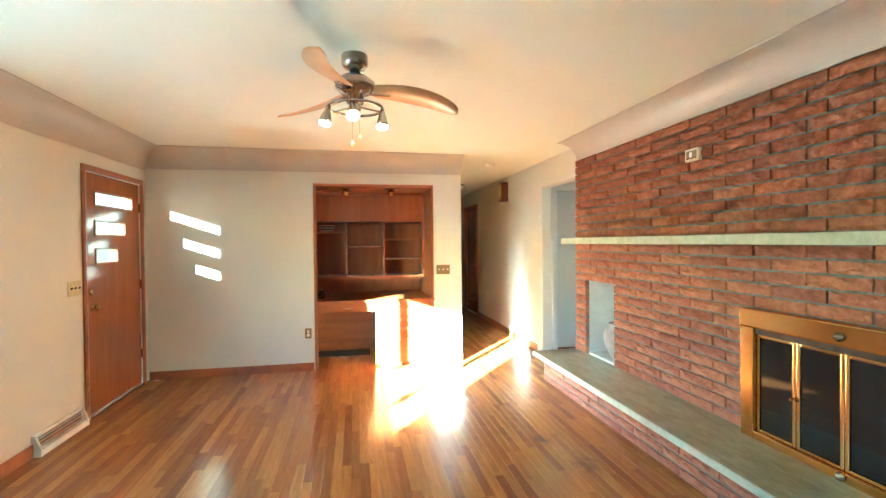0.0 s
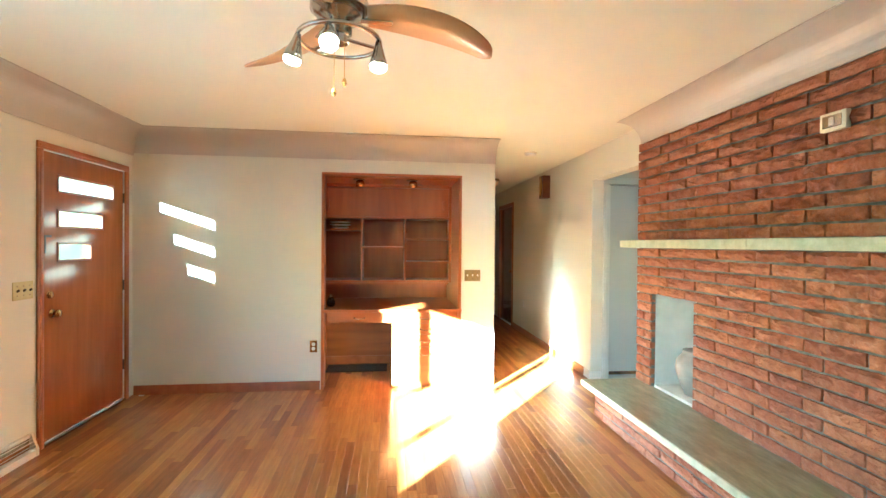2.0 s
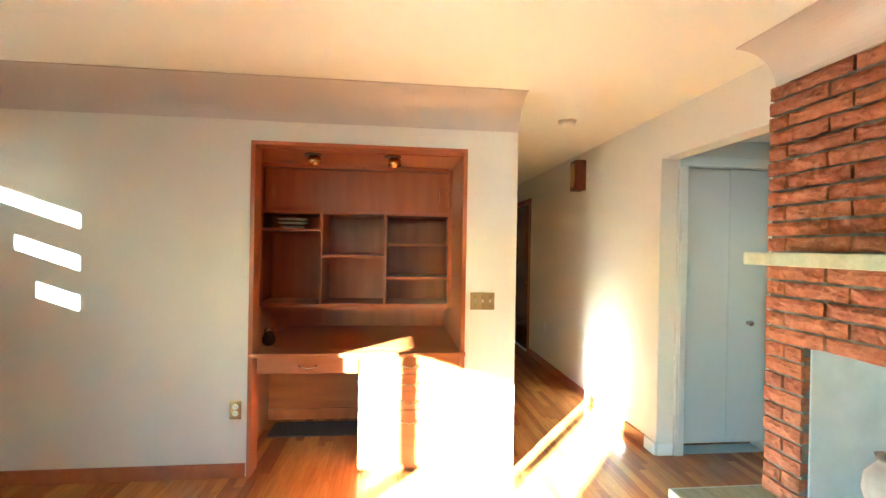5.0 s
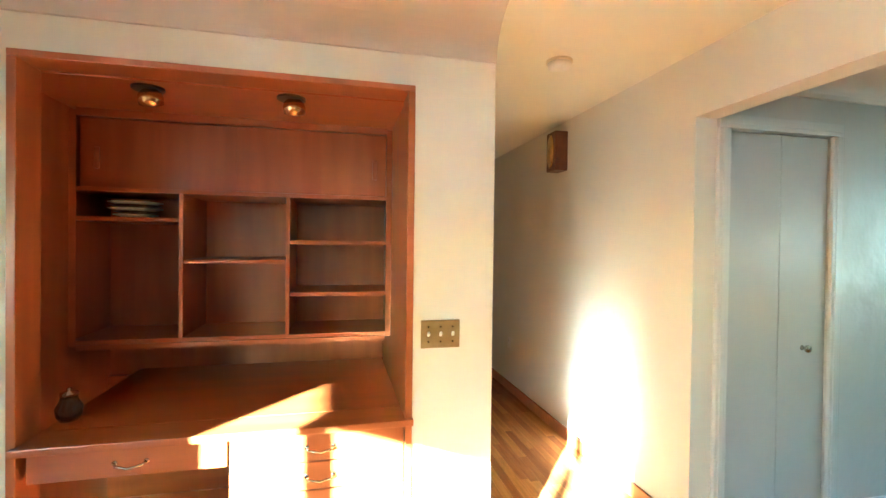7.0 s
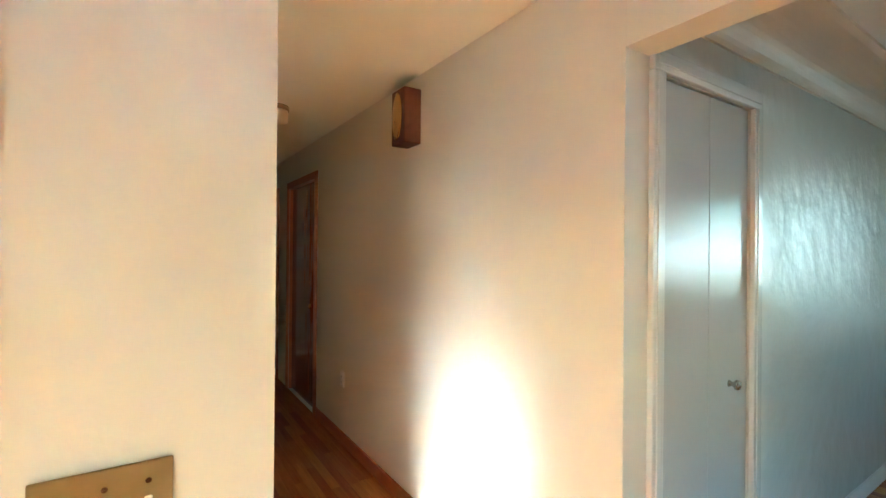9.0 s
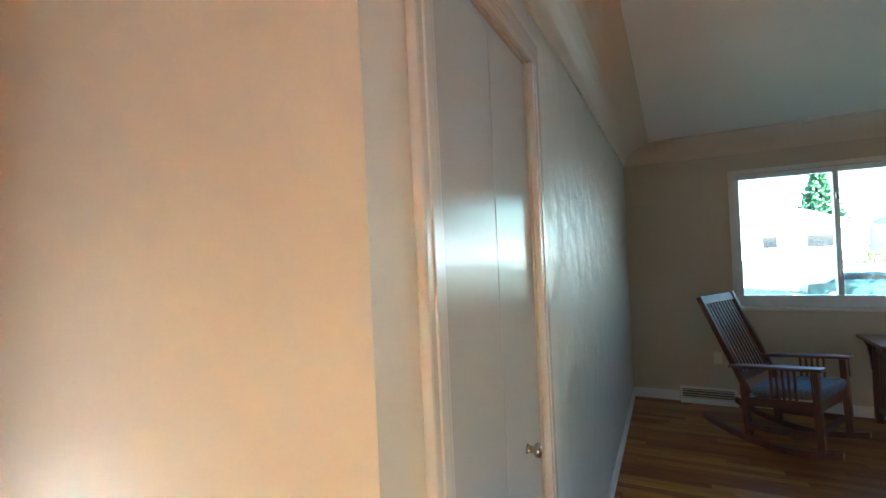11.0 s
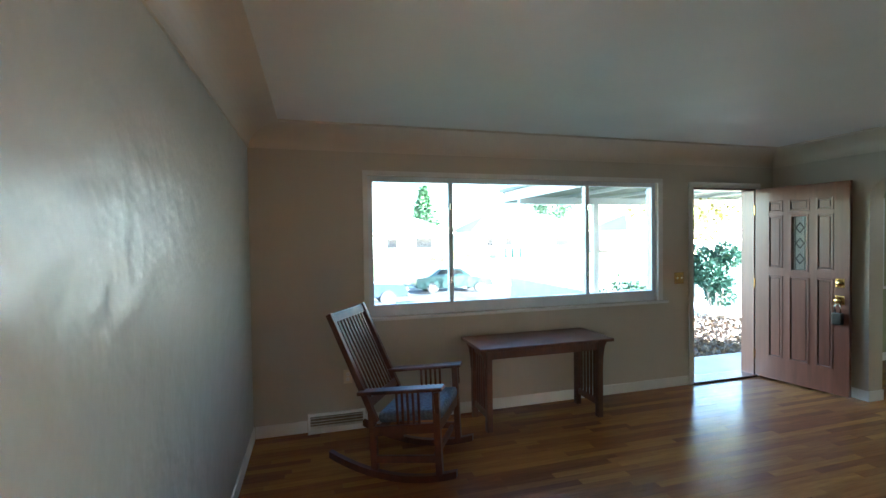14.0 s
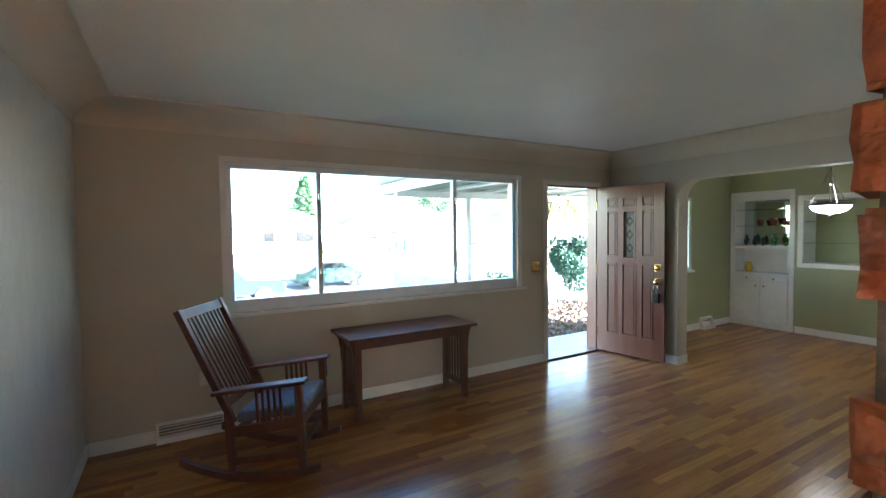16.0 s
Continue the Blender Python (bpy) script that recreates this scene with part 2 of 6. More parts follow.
M["leaf_yellow"] = material("yellow_leaf", (0.26, 0.22, 0.05), (0.40, 0.34, 0.10), 0.6, scale=3, vary=0.3)
M["hedge"] = material("yellow_green_leaf", (0.10, 0.14, 0.03), (0.20, 0.22, 0.05), 0.7, scale=3, vary=0.3)
M["litter"] = material("dry_brown_leaf", (0.085, 0.052, 0.032), (0.19, 0.125, 0.08), 0.85, scale=6, vary=0.5)
M["soffit"] = material("grey_green_soffit_paint", (0.25, 0.27, 0.25), (0.34, 0.36, 0.33), 0.7, scale=6)
M["bark"] = material("grey_bark", (0.14, 0.11, 0.09), (0.26, 0.22, 0.18), 0.9, scale=12, bump=0.7, bump_scale=30)
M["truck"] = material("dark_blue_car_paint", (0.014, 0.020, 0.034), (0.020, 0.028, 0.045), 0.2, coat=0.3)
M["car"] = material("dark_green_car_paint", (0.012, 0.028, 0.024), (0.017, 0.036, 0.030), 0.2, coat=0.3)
M["tyre"] = material("tyre_rubber", (0.02, 0.02, 0.02), rough=0.8)
M["bin"] = material("teal_plastic", (0.008, 0.075, 0.07), (0.012, 0.095, 0.09), 0.5)
M["yellow_glaze"] = material("yellow_glaze", (0.55, 0.40, 0.03), (0.65, 0.48, 0.06), 0.2)
M["red_glaze"] = material("dark_red_glaze", (0.10, 0.02, 0.02), (0.16, 0.035, 0.03), 0.21)
M["satin_door"] = material("satin_door_paint", (0.48, 0.465, 0.435), (0.485, 0.47, 0.44), 0.20, bump=0.25, bump_scale=3.0, scale=2.0, bump_dist=0.008, spec=0.22)
M["living_trim"] = material("beige_trim_paint", (0.68, 0.65, 0.61), (0.73, 0.70, 0.66), 0.37, scale=5)
M["trim_satin"] = material("satin_trim_paint", (0.58, 0.565, 0.53), (0.62, 0.605, 0.57), 0.22, scale=5)
M["frosted"] = glass("textured_glass", (0.9, 0.94, 0.92), 0.25)
M["blue_glass"] = glass("blue_glass", (0.35, 0.50, 0.62))
M["green_glass"] = glass("green_vase_glass", (0.45, 0.75, 0.35))


# ---- building helpers ----
def box(bm, x0, x1, y0, y1, z0, z1, bevel=0.0):
    m = Matrix.LocRotScale(((x0 + x1) / 2, (y0 + y1) / 2, (z0 + z1) / 2), None, (abs(x1 - x0), abs(y1 - y0), abs(z1 - z0)))
    r = bmesh.ops.create_cube(bm, size=1.0, matrix=m)
    if bevel:
        edges = list({e for v in r["verts"] for e in v.link_edges})
        bmesh.ops.bevel(bm, geom=edges, offset=bevel, segments=2, affect="EDGES", profile=0.6)
    return bm


def beam(bm, p, q, w, d, bevel=0.003, up=(0, 0, 1)):
    """A bar of section w by d from p to q; d lies along up as far as it can."""
    p, q = Vector(p), Vector(q)
    z = (q - p).normalized()
    u = Vector(up)
    x = z.cross(u)
    if x.length < 1e-4:
        x = Vector((1, 0, 0))
    x.normalize()
    y = x.cross(z)
    m = Matrix((x, y, z)).transposed().to_4x4()
    m.translation = (p + q) / 2
    r = bmesh.ops.create_cube(bm, size=1.0, matrix=m @ Matrix.Diagonal((w, d, (q - p).length, 1)))
    if bevel:
        edges = list({e for v in r["verts"] for e in v.link_edges})
        bmesh.ops.bevel(bm, geom=edges, offset=bevel, segments=2, affect="EDGES", profile=0.6)
    return bm


def tube(bm, p, q, r1, r2=None, seg=16):
    p, q = Vector(p), Vector(q)
    m = (q - p).to_track_quat("Z", "Y").to_matrix().to_4x4()
    m.translation = (p + q) / 2
    bmesh.ops.create_cone(bm, cap_ends=True, segments=seg, radius1=r1, radius2=r1 if r2 is None else r2, depth=(q - p).length, matrix=m)
    return bm


def lathe(bm, profile, seg=24, m=Matrix.Identity(4)):
    """Turns (radius, height) pairs round the z axis."""
    rings = []
    for r, z in profile:
        if r < 1e-5:
            rings.append([bm.verts.new(m @ Vector((0, 0, z)))])
        else:
            rings.append([bm.verts.new(m @ Vector((r * math.cos(2 * math.pi * i / seg), r * math.sin(2 * math.pi * i / seg), z))) for i in range(seg)])
    for a, b in zip(rings, rings[1:]):
        for i in range(seg):
            j = (i + 1) % seg
            if len(a) == 1 and len(b) > 1:
                bm.faces.new((a[0], b[j], b[i]))
            elif len(b) == 1 and len(a) > 1:
                bm.faces.new((a[i], a[j], b[0]))
            elif len(a) > 1:
                bm.faces.new((a[i], a[j], b[j], b[i]))
    return bm


def ring(bm, centre, radius, thick, seg=40, sub=8):
    c = Vector(centre)
    rows = []
    for i in range(seg):
        a = 2 * math.pi * i / seg
        o = Vector((math.cos(a), math.sin(a), 0))
        rows.append([bm.verts.new(c + o * (radius + thick * math.cos(2 * math.pi * k / sub)) + Vector((0, 0, thick * math.sin(2 * math.pi * k / sub)))) for k in range(sub)])
    for i in range(seg):
        a, b = rows[i], rows[(i + 1) % seg]
        for k in range(sub):
            bm.faces.new((a[k], b[k], b[(k + 1) % sub], a[(k + 1) % sub]))
    return bm


def sweep(bm, pts, r0, r1=None, seg=8):
    """A round bar through the points, tapering from r0 to r1."""
    r1 = r0 if r1 is None else r1
    pts = [Vector(p) for p in pts]
    rows = []
    for i, p in enumerate(pts):
        t = (pts[min(i + 1, len(pts) - 1)] - pts[max(i - 1, 0)]).normalized()
        a = t.orthogonal().normalized() if i == 0 else (rows[-1][1] - t * rows[-1][1].dot(t)).normalized()
        b = t.cross(a)
        r = r0 + (r1 - r0) * i / (len(pts) - 1)
        rows.append(([bm.verts.new(p + (a * math.cos(2 * math.pi * k / seg) + b * math.sin(2 * math.pi * k / seg)) * r) for k in range(seg)], a))
    for (u, _), (v, _) in zip(rows, rows[1:]):
        for k in range(seg):
            bm.faces.new((u[k], u[(k + 1) % seg], v[(k + 1) % seg], v[k]))
    bm.faces.new(rows[0][0][::-1])
    bm.faces.new(rows[-1][0])
    return bm


def slab(bm, outline, z0, z1):
    """A flat piece of the given outline (x, y), from z0 to z1."""
    a = [bm.verts.new((x, y, z0)) for x, y in outline]
    b = [bm.verts.new((x, y, z1)) for x, y in outline]
    n = len(outline)
    bm.faces.new(a[::-1])
    bm.faces.new(b)
    for i in range(n):
        bm.faces.new((a[i], a[(i + 1) % n], b[(i + 1) % n], b[i]))
    return bm


def mesh_of(name, bm, mat, smooth=False):
    bmesh.ops.recalc_face_normals(bm, faces=bm.faces)
    me = bpy.data.meshes.new(name)
    bm.to_mesh(me)
    bm.free()
    me.materials.append(mat)
    if smooth:
        for p in me.polygons:
            p.use_smooth = True
    return me


def part(name, bm, mat, parent=None, label="", smooth=False):
    ob = new(name, mesh_of(name, bm, mat, smooth))
    if parent is not None:
        ob.parent = parent
    if label:
        ob["label"] = label
    return ob


def thing(name, label, category, at=(0, 0, 0), turn=0.0, group=""):
    ob = new(name)
    ob.empty_display_size = 0.1
    ob.matrix_basis = pose(*at, 0, 0, turn)
    return tagged(ob, label, category, group)


def structure(name, bm, mat, label, smooth=False):
    return tagged(part(name, bm, mat, None, "", smooth), label, kind="structure")


def B():
    return bmesh.new()


def boxed(*a, bevel=0.0):
    return box(B(), *a, bevel=bevel)


def wall_boxes(bm, axis, c0, c1, a0, a1, z0, z1, holes=()):
    """A wall across axis 'x' or 'y', from c0 to c1 thick, from a0 to a1 long, with rectangular holes (a, b, low, high)."""
    cuts = sorted({a0, a1, *[h[0] for h in holes], *[h[1] for h in holes]})
    for lo, hi in zip(cuts, cuts[1:]):
        spans = [(z0, z1)]
        for h in holes:
            if h[0] <= lo and h[1] >= hi:
                spans = [s for a, b in spans for s in ((a, min(b, max(a, h[2]))), (max(a, min(b, h[3])), b)) if s[1] - s[0] > 1e-4]
        for s0, s1 in spans:
            if axis == "x":
                box(bm, c0, c1, lo, hi, s0, s1)
            else:
                box(bm, lo, hi, c0, c1, s0, s1)
    return bm


def cove(bm, start, end, inward, z0, z1, depth, lip=0.012, edge=0.006):
    """A hollow quarter-round between wall and ceiling along start-end (x, y); inward is the way into the room."""
    s, e, n = Vector((*start, 0)), Vector((*end, 0)), Vector((*inward, 0))
    prof = [(0, z0), (lip, z0), (lip, z0 + 0.004)]
    for i in range(13):
        a = math.pi / 2 * i / 12
        prof.append((lip + (depth - lip) * (1 - math.cos(a)), z0 + 0.004 + (z1 - 0.004 - edge - z0) * math.sin(a)))
    prof += [(depth + 0.004, z1 - edge), (depth + 0.004, z1), (0, z1)]
    r0 = [bm.verts.new(s + n * d + Vector((0, 0, z))) for d, z in prof]
    r1 = [bm.verts.new(e + n * d + Vector((0, 0, z))) for d, z in prof]
    k = len(prof)
    for i in range(k):
        bm.faces.new((r0[i], r0[(i + 1) % k], r1[(i + 1) % k], r1[i]))
    bm.faces.new(r0[::-1])
    bm.faces.new(r1)
    return bm


# ---- plan ----
LX, FY, BX, HX = -2.18, 4.75, 2.22, 2.29      # den: left wall, far wall, brick face, hall wall
CY, WX, AY = 4.84, 6.575, -0.47               # living room: closet wall, window wall, arch wall
ZC = 2.43                                     # ceiling
BACK, HALL_END = -1.9, 10.3
BRICK_END, BRICK_X1 = 3.85, 2.868
WIN = (-0.20, 2.01, 0.82, 1.775)               # den window in the left wall
PIC = (1.10, 3.885, 0.99, 2.025)              # picture window glass, living room
FD = (-0.225, 0.615)                           # front door opening
LD = (3.665, 4.62)                            # side door opening
NX = (-0.47, 0.87)                            # desk niche opening

# floors: dark bed under the planks
structure("floor", boxed(LX - 0.15, WX + 0.15, -3.45, HALL_END + 0.15, -0.14, -0.022), M["subfloor"], "dark bed under the oak strip floor of the house")

# den and hall walls
b = wall_boxes(B(), "x", LX - 0.15, LX, BACK - 0.15, FY + 0.15, -0.02, ZC + 0.1, [(LD[0], LD[1], 0.0, 2.04), (WIN[0], WIN[1], WIN[2], WIN[3])])
structure("wall_west", b, M["den_wall"], "cream painted den wall with a side door")
b = wall_boxes(B(), "y", FY, FY + 0.12, LX, 1.22, -0.02, ZC + 0.1, [(NX[0], NX[1], -0.02, 2.09)])
structure("wall_north", b, M["den_wall"], "cream painted den wall round the built-in desk niche")
structure("wall_behind", wall_boxes(B(), "y", BACK - 0.15, BACK, LX, 3.0, -0.02, ZC + 0.1), M["den_wall"], "plain cream wall that closes the den")
b = wall_boxes(B(), "x", 1.10, 1.22, FY + 0.121, HALL_END, -0.02, ZC + 0.1, [(6.1, 6.95, 0.0, 2.06)])
box(b, 0.95, 1.099, 6.0, 7.05, -0.02, ZC)
structure("wall_hall_west", b, M["den_wall"], "cream hall wall with a doorway")
b = wall_boxes(B(), "x", HX, HX + 0.13, CY, HALL_END, -0.02, ZC + 0.1, [(7.93, 8.80, 0.0, 2.09), (9.30, 10.1, 0.0, 2.09)])
structure("wall_hall_east", b, M["den_wall"], "cream painted hall wall with two doorways")
structure("wall_header", boxed(HX, HX + 0.13, BRICK_END - 0.06, CY - 0.0005, 2.11, ZC + 0.1), M["den_wall"], "cream header over the opening to the living room")
structure("wall_hall_rooms", boxed(HX + 0.5, HX + 0.6, 7.6, 10.3, -0.02, ZC), M["den_wall"], "plain wall behind the hall doors")
structure("wall_hall_end", wall_boxes(B(), "y", HALL_END, HALL_END + 0.15, 0.9, HX + 0.6, -0.02, ZC + 0.1), M["den_wall"], "cream wall at the end of the hall")
structure("ceiling_den", boxed(LX - 0.15, HX + 0.13, BACK - 0.15, HALL_END + 0.15, ZC, ZC + 0.12), M["ceiling"], "cream painted den and hall ceiling")
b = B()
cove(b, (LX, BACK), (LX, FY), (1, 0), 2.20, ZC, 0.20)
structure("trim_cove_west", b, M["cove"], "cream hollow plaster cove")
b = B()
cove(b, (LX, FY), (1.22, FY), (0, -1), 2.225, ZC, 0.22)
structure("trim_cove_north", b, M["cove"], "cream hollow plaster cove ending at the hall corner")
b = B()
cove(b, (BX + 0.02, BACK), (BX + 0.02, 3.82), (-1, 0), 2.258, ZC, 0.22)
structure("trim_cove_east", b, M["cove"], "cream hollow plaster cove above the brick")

# living room walls
b = wall_boxes(B(), "y", CY, CY + 0.14, HX + 0.131, WX + 0.15, -0.02, ZC + 0.1, [(2.485, 3.14, 0.0, 2.065)])
structure("wall_closet", b, M["satin_wall"], "satin painted plaster wall with a closet door")
structure("wall_closet_back", boxed(HX + 0.131, WX, CY + 0.5, CY + 0.6, -0.02, ZC), M["white"], "plain wall at the back of the closet")
b = wall_boxes(B(), "x", WX, WX + 0.15, -3.45, CY - 0.0005, -0.02, ZC + 0.1, [(PIC[0] - 0.045, PIC[1] + 0.045, PIC[2] - 0.10, PIC[3] + 0.045), (FD[0], FD[1], 0.0, 2.03), (-2.19, -1.3, 0.90, 1.95)])
structure("wall_street", b, M["living_wall"], "beige painted street wall with picture window and front door")
b = B()
AR, AZ, AX0, AX1 = 0.20, 2.04, 3.15, 5.68
box(b, AX1, WX - 0.0005, AY - 0.18, AY, -0.02, ZC + 0.05)
box(b, BRICK_X1, AX0, AY - 0.18, AY, -0.02, ZC + 0.05)
NA = 12
arc = [(AX0, AZ - AR)] + [(AX0 + AR - AR * math.cos(math.pi / 2 * i / NA), AZ - AR + AR * math.sin(math.pi / 2 * i / NA)) for i in range(1, NA + 1)]
arc += [(AX1 - AR + AR * math.sin(math.pi / 2 * i / NA), AZ - AR + AR * math.cos(math.pi / 2 * i / NA)) for i in range(NA + 1)]
grid = [[b.verts.new((x, y, z)) for y, z in ((AY, lo), (AY, ZC + 0.05), (AY - 0.18, ZC + 0.05), (AY - 0.18, lo))] for x, lo in arc]
for u, v in zip(grid, grid[1:]):
    for k in range(4):
        b.faces.new((u[k], v[k], v[(k + 1) % 4], u[(k + 1) % 4]))
structure("wall_arch", b, M["living_wall"], "beige wall with a round-cornered opening to the dining room")
structure("wall_chimney", boxed(BRICK_X1 - 0.12, BRICK_X1 - 0.004, -3.45, BRICK_END - 0.25, -0.02, ZC + 0.05), M["living_wall"], "beige wall behind the fireplace")
b = wall_boxes(B(), "y", -3.45, -3.30, BRICK_X1, WX - 0.0005, -0.02, ZC + 0.1, [(5.73, 6.54, 0.08, 2.01), (4.55, 5.63, 0.98, 1.90)])
structure("wall_dining", b, M["green_wall"], "olive green dining room wall with a built-in hutch")
# unseen outer slabs added to stop sun leaking in round the hutch
structure("wall_outer_south", boxed(LX - 0.15, WX + 0.15, -4.1, -3.95, -0.3, ZC + 0.13), M["siding"], "unseen pale siding added to keep sun out behind the hutch wall")
structure("wall_outer_corner", boxed(WX, WX + 0.15, -3.949, -3.451, -0.3, ZC + 0.13), M["siding"], "unseen pale siding added to keep sun out at the house corner")
structure("wall_dining_street", boxed(WX - 0.012, WX - 0.001, -3.30, AY - 0.181, 0, 0.90), M["green_wall"], "olive green wall below the dining window")
b = wall_boxes(B(), "x", WX - 0.012, WX - 0.001, -3.30, AY - 0.181, 0.9001, ZC, [(-2.19, -1.3, 0.90, 1.95)])
structure("wall_dining_upper", b, M["green_wall"], "olive green wall round the dining window")
structure("ceiling_living", boxed(HX + 0.131, WX + 0.15, -3.45, CY + 0.3, ZC, ZC + 0.12), M["living_ceiling"], "white painted living room ceiling")
for nm, s, e, n in (("trim_cove_closet", (HX + 0.13, CY), (WX, CY), (0, -1)), ("trim_cove_street", (WX, CY), (WX, AY), (-1, 0)), ("trim_cove_arch", (WX, AY), (BRICK_X1, AY), (0, 1))):
    b = B()
    cove(b, s, e, n, 2.26, ZC, 0.24, edge=0.016)
    structure(nm, b, M["living_cove"], "hollow plaster cove round the living room ceiling")
# roof, unseen; its ridge is set high to cast shade over the lawn
b = B()
ends = []
for y in (-4.2, HALL_END + 0.7):
    ends.append([b.verts.new((x, y, z)) for x, z in ((LX - 0.55, ZC + 0.13), (WX + 0.6, ZC + 0.13), (WX + 0.6, ZC + 0.22), (2.2, 5.5), (LX - 0.55, ZC + 0.22))])
b.faces.new(ends[0])
b.faces.new(ends[1][::-1])
for i in range(5):
    b.faces.new((ends[0][i], ends[0][(i + 1) % 5], ends[1][(i + 1) % 5], ends[1][i]))
structure("roof", b, M["roofing"], "unseen grey shingled gable roof, pitched high to shade the lawn")


# ---- den and hall ----
# stained trim
def base_run(name, x0, x1, y0, y1, h, mat, label):
    structure(name, box(B(), x0, x1, y0, y1, 0.0, h, bevel=0.004), mat, label)


base_run("baseboard_north_a", LX + 0.016, NX[0] - 0.02, FY - 0.014, FY - 0.0005, 0.088, M["trim_wood"], "orange stained wooden baseboard")
base_run("baseboard_north_b", NX[1] + 0.025, 1.22, FY - 0.014, FY - 0.0005, 0.088, M["trim_wood"], "orange stained wooden baseboard")
base_run("baseboard_west", LX + 0.0005, LX + 0.015, BACK, 3.62, 0.088, M["trim_wood"], "orange stained wooden baseboard")
base_run("baseboard_hall_a", HX - 0.015, HX - 0.0005, 4.98, 7.85, 0.088, M["trim_wood"], "orange stained wooden baseboard in the hall")
base_run("baseboard_hall_b", HX - 0.015, HX - 0.0005, CY + 0.0, 4.975, 0.088, M["white"], "white painted baseboard at the opening")
base_run("baseboard_jamb", HX, HX + 0.12, CY - 0.012, CY - 0.0005, 0.088, M["white"], "white painted baseboard on the jamb")
base_run("baseboard_hall_w", 1.2205, 1.234, FY + 0.01, 6.0, 0.088, M["trim_wood"], "orange stained wooden baseboard in the hall")


def casing(name, axis, c0, c1, a0, a1, top, w, mat, label):
    """Casing of a doorway: two legs and a head, w wide, lying between c0 and c1 across the wall."""
    t = thing(name, label, "door casing")
    tagged(t, kind="structure")
    for nm, lo, hi, z0, z1 in (("casing_leg", a0 - w, a0, 0, top), ("casing_leg", a1, a1 + w, 0, top), ("casing_head", a0 - w, a1 + w, top + 0.0005, top + w)):
        bb = B()
        if axis == "x":
            box(bb, c0, c1, lo, hi, z0, z1, bevel=0.006)
            box(bb, c0 - 0.004 if c0 < c1 else c0, c1 + 0.004, lo + w * 0.3, hi - w * 0.3 if hi - lo < 0.2 else hi - 0.02, z0 + (0 if z0 == 0 else w * 0.3), z1 - (0 if z0 == 0 else w * 0.3), bevel=0.003)
        else:
            box(bb, lo, hi, c0, c1, z0, z1, bevel=0.006)
            box(bb, lo + w * 0.3, hi - (w * 0.3 if hi - lo < 0.2 else 0.02), c0 - 0.004, c1, z0 + (0 if z0 == 0 else w * 0.3), z1 - (0 if z0 == 0 else w * 0.3), bevel=0.003)
        part(nm, bb, mat, t)
    return t


# side door
casing("door_frame_side", "x", LX + 0.0005, LX + 0.018, LD[0], LD[1], 2.04, 0.05, M["trim_wood"], "orange stained wooden door casing")
door = thing("door_side", "closed orange varnished wooden door with three stepped glass slits", "door", (LX - 0.05, LD[0] + 0.003, 0.0))
tagged(door, kind="structure")
DW = LD[1] - LD[0] - 0.006
SL = [(0.165, 0.795, 1.775, 1.878), (0.165, 0.650, 1.522, 1.628), (0.165, 0.507, 1.280, 1.390)]
part("leaf", wall_boxes(B(), "x", 0, 0.042, 0, DW, 0.022, 2.034, SL), M["door_wood"], door)
for y0, y1, z0, z1 in SL:
    bb = B()
    for a in ((y0 - 0.014, y0, z0 - 0.014, z1 + 0.014), (y1, y1 + 0.014, z0 - 0.014, z1 + 0.014), (y0, y1, z0 - 0.014, z0), (y0, y1, z1, z1 + 0.014)):
        box(bb, 0.040, 0.050, *a, bevel=0.003)
    bead = part("glazing_bead", bb, M["trim_wood"], door)
    part("pane", boxed(0.010, 0.011, y0, y1, z0, z1), M["slit_glass"], bead)
for z, r, d in ((0.905, 0.027, 0.055), (1.04, 0.024, 0.018)):
    bb = B()
    lathe(bb, [(0, 0), (r * 1.1, 0), (r * 1.1, 0.006), (r * 0.45, 0.010), (r * 0.45, d * 0.45), (r, d * 0.65), (r * 0.9, d * 0.95), (0, d)], 20, Matrix.Translation((0.042, 0.10 if z < 1 else 0.075, z)) @ Matrix.Rotation(math.pi / 2, 4, "Y"))
    part("door_knob" if z < 1 else "deadbolt", bb, M["brass"], door, "brass knob" if z < 1 else "brass deadbolt", True)
bb = boxed(0.042, 0.054, 0.02, 0.085, 1.44, 1.455, bevel=0.002)
box(bb, 0.042, 0.058, 0.012, 0.03, 1.33, 1.45, bevel=0.003)
part("door_chain", bb, M["dark_metal"], door, "dark metal chain guard")
for z in (0.32, 1.03, 1.80):
    part("hinge", tube(B(), (0.046, DW + 0.002, z - 0.045), (0.046, DW + 0.002, z + 0.045), 0.007, seg=8), M["dark_metal"], door)
structure("door_sill_side", boxed(LX - 0.15, LX + 0.02, LD[0], LD[1], 0.0, 0.018, bevel=0.004), M["chrome"], "grey metal door threshold")

# window behind the walker that lets the low sun in
win = thing("window_den", "white framed den window in three lights", "window", (LX - 0.10, 0, 0))
tagged(win, kind="structure")
bb = B()
for y0, y1, z0, z1 in ((WIN[0], WIN[1], WIN[2], WIN[2] + 0.04), (WIN[0], WIN[1], WIN[3] - 0.04, WIN[3]), (WIN[0], WIN[0] + 0.03, WIN[2] + 0.04, WIN[3] - 0.04), (WIN[1] - 0.03, WIN[1], WIN[2] + 0.04, WIN[3] - 0.04), (1.365, 1.455, WIN[2] + 0.04, WIN[3] - 0.04), (0.395, 0.45, WIN[2] + 0.04, WIN[3] - 0.04)):
    box(bb, -0.03, 0.03, y0, y1, z0, z1)
part("window_frame", bb, M["vinyl"], win)
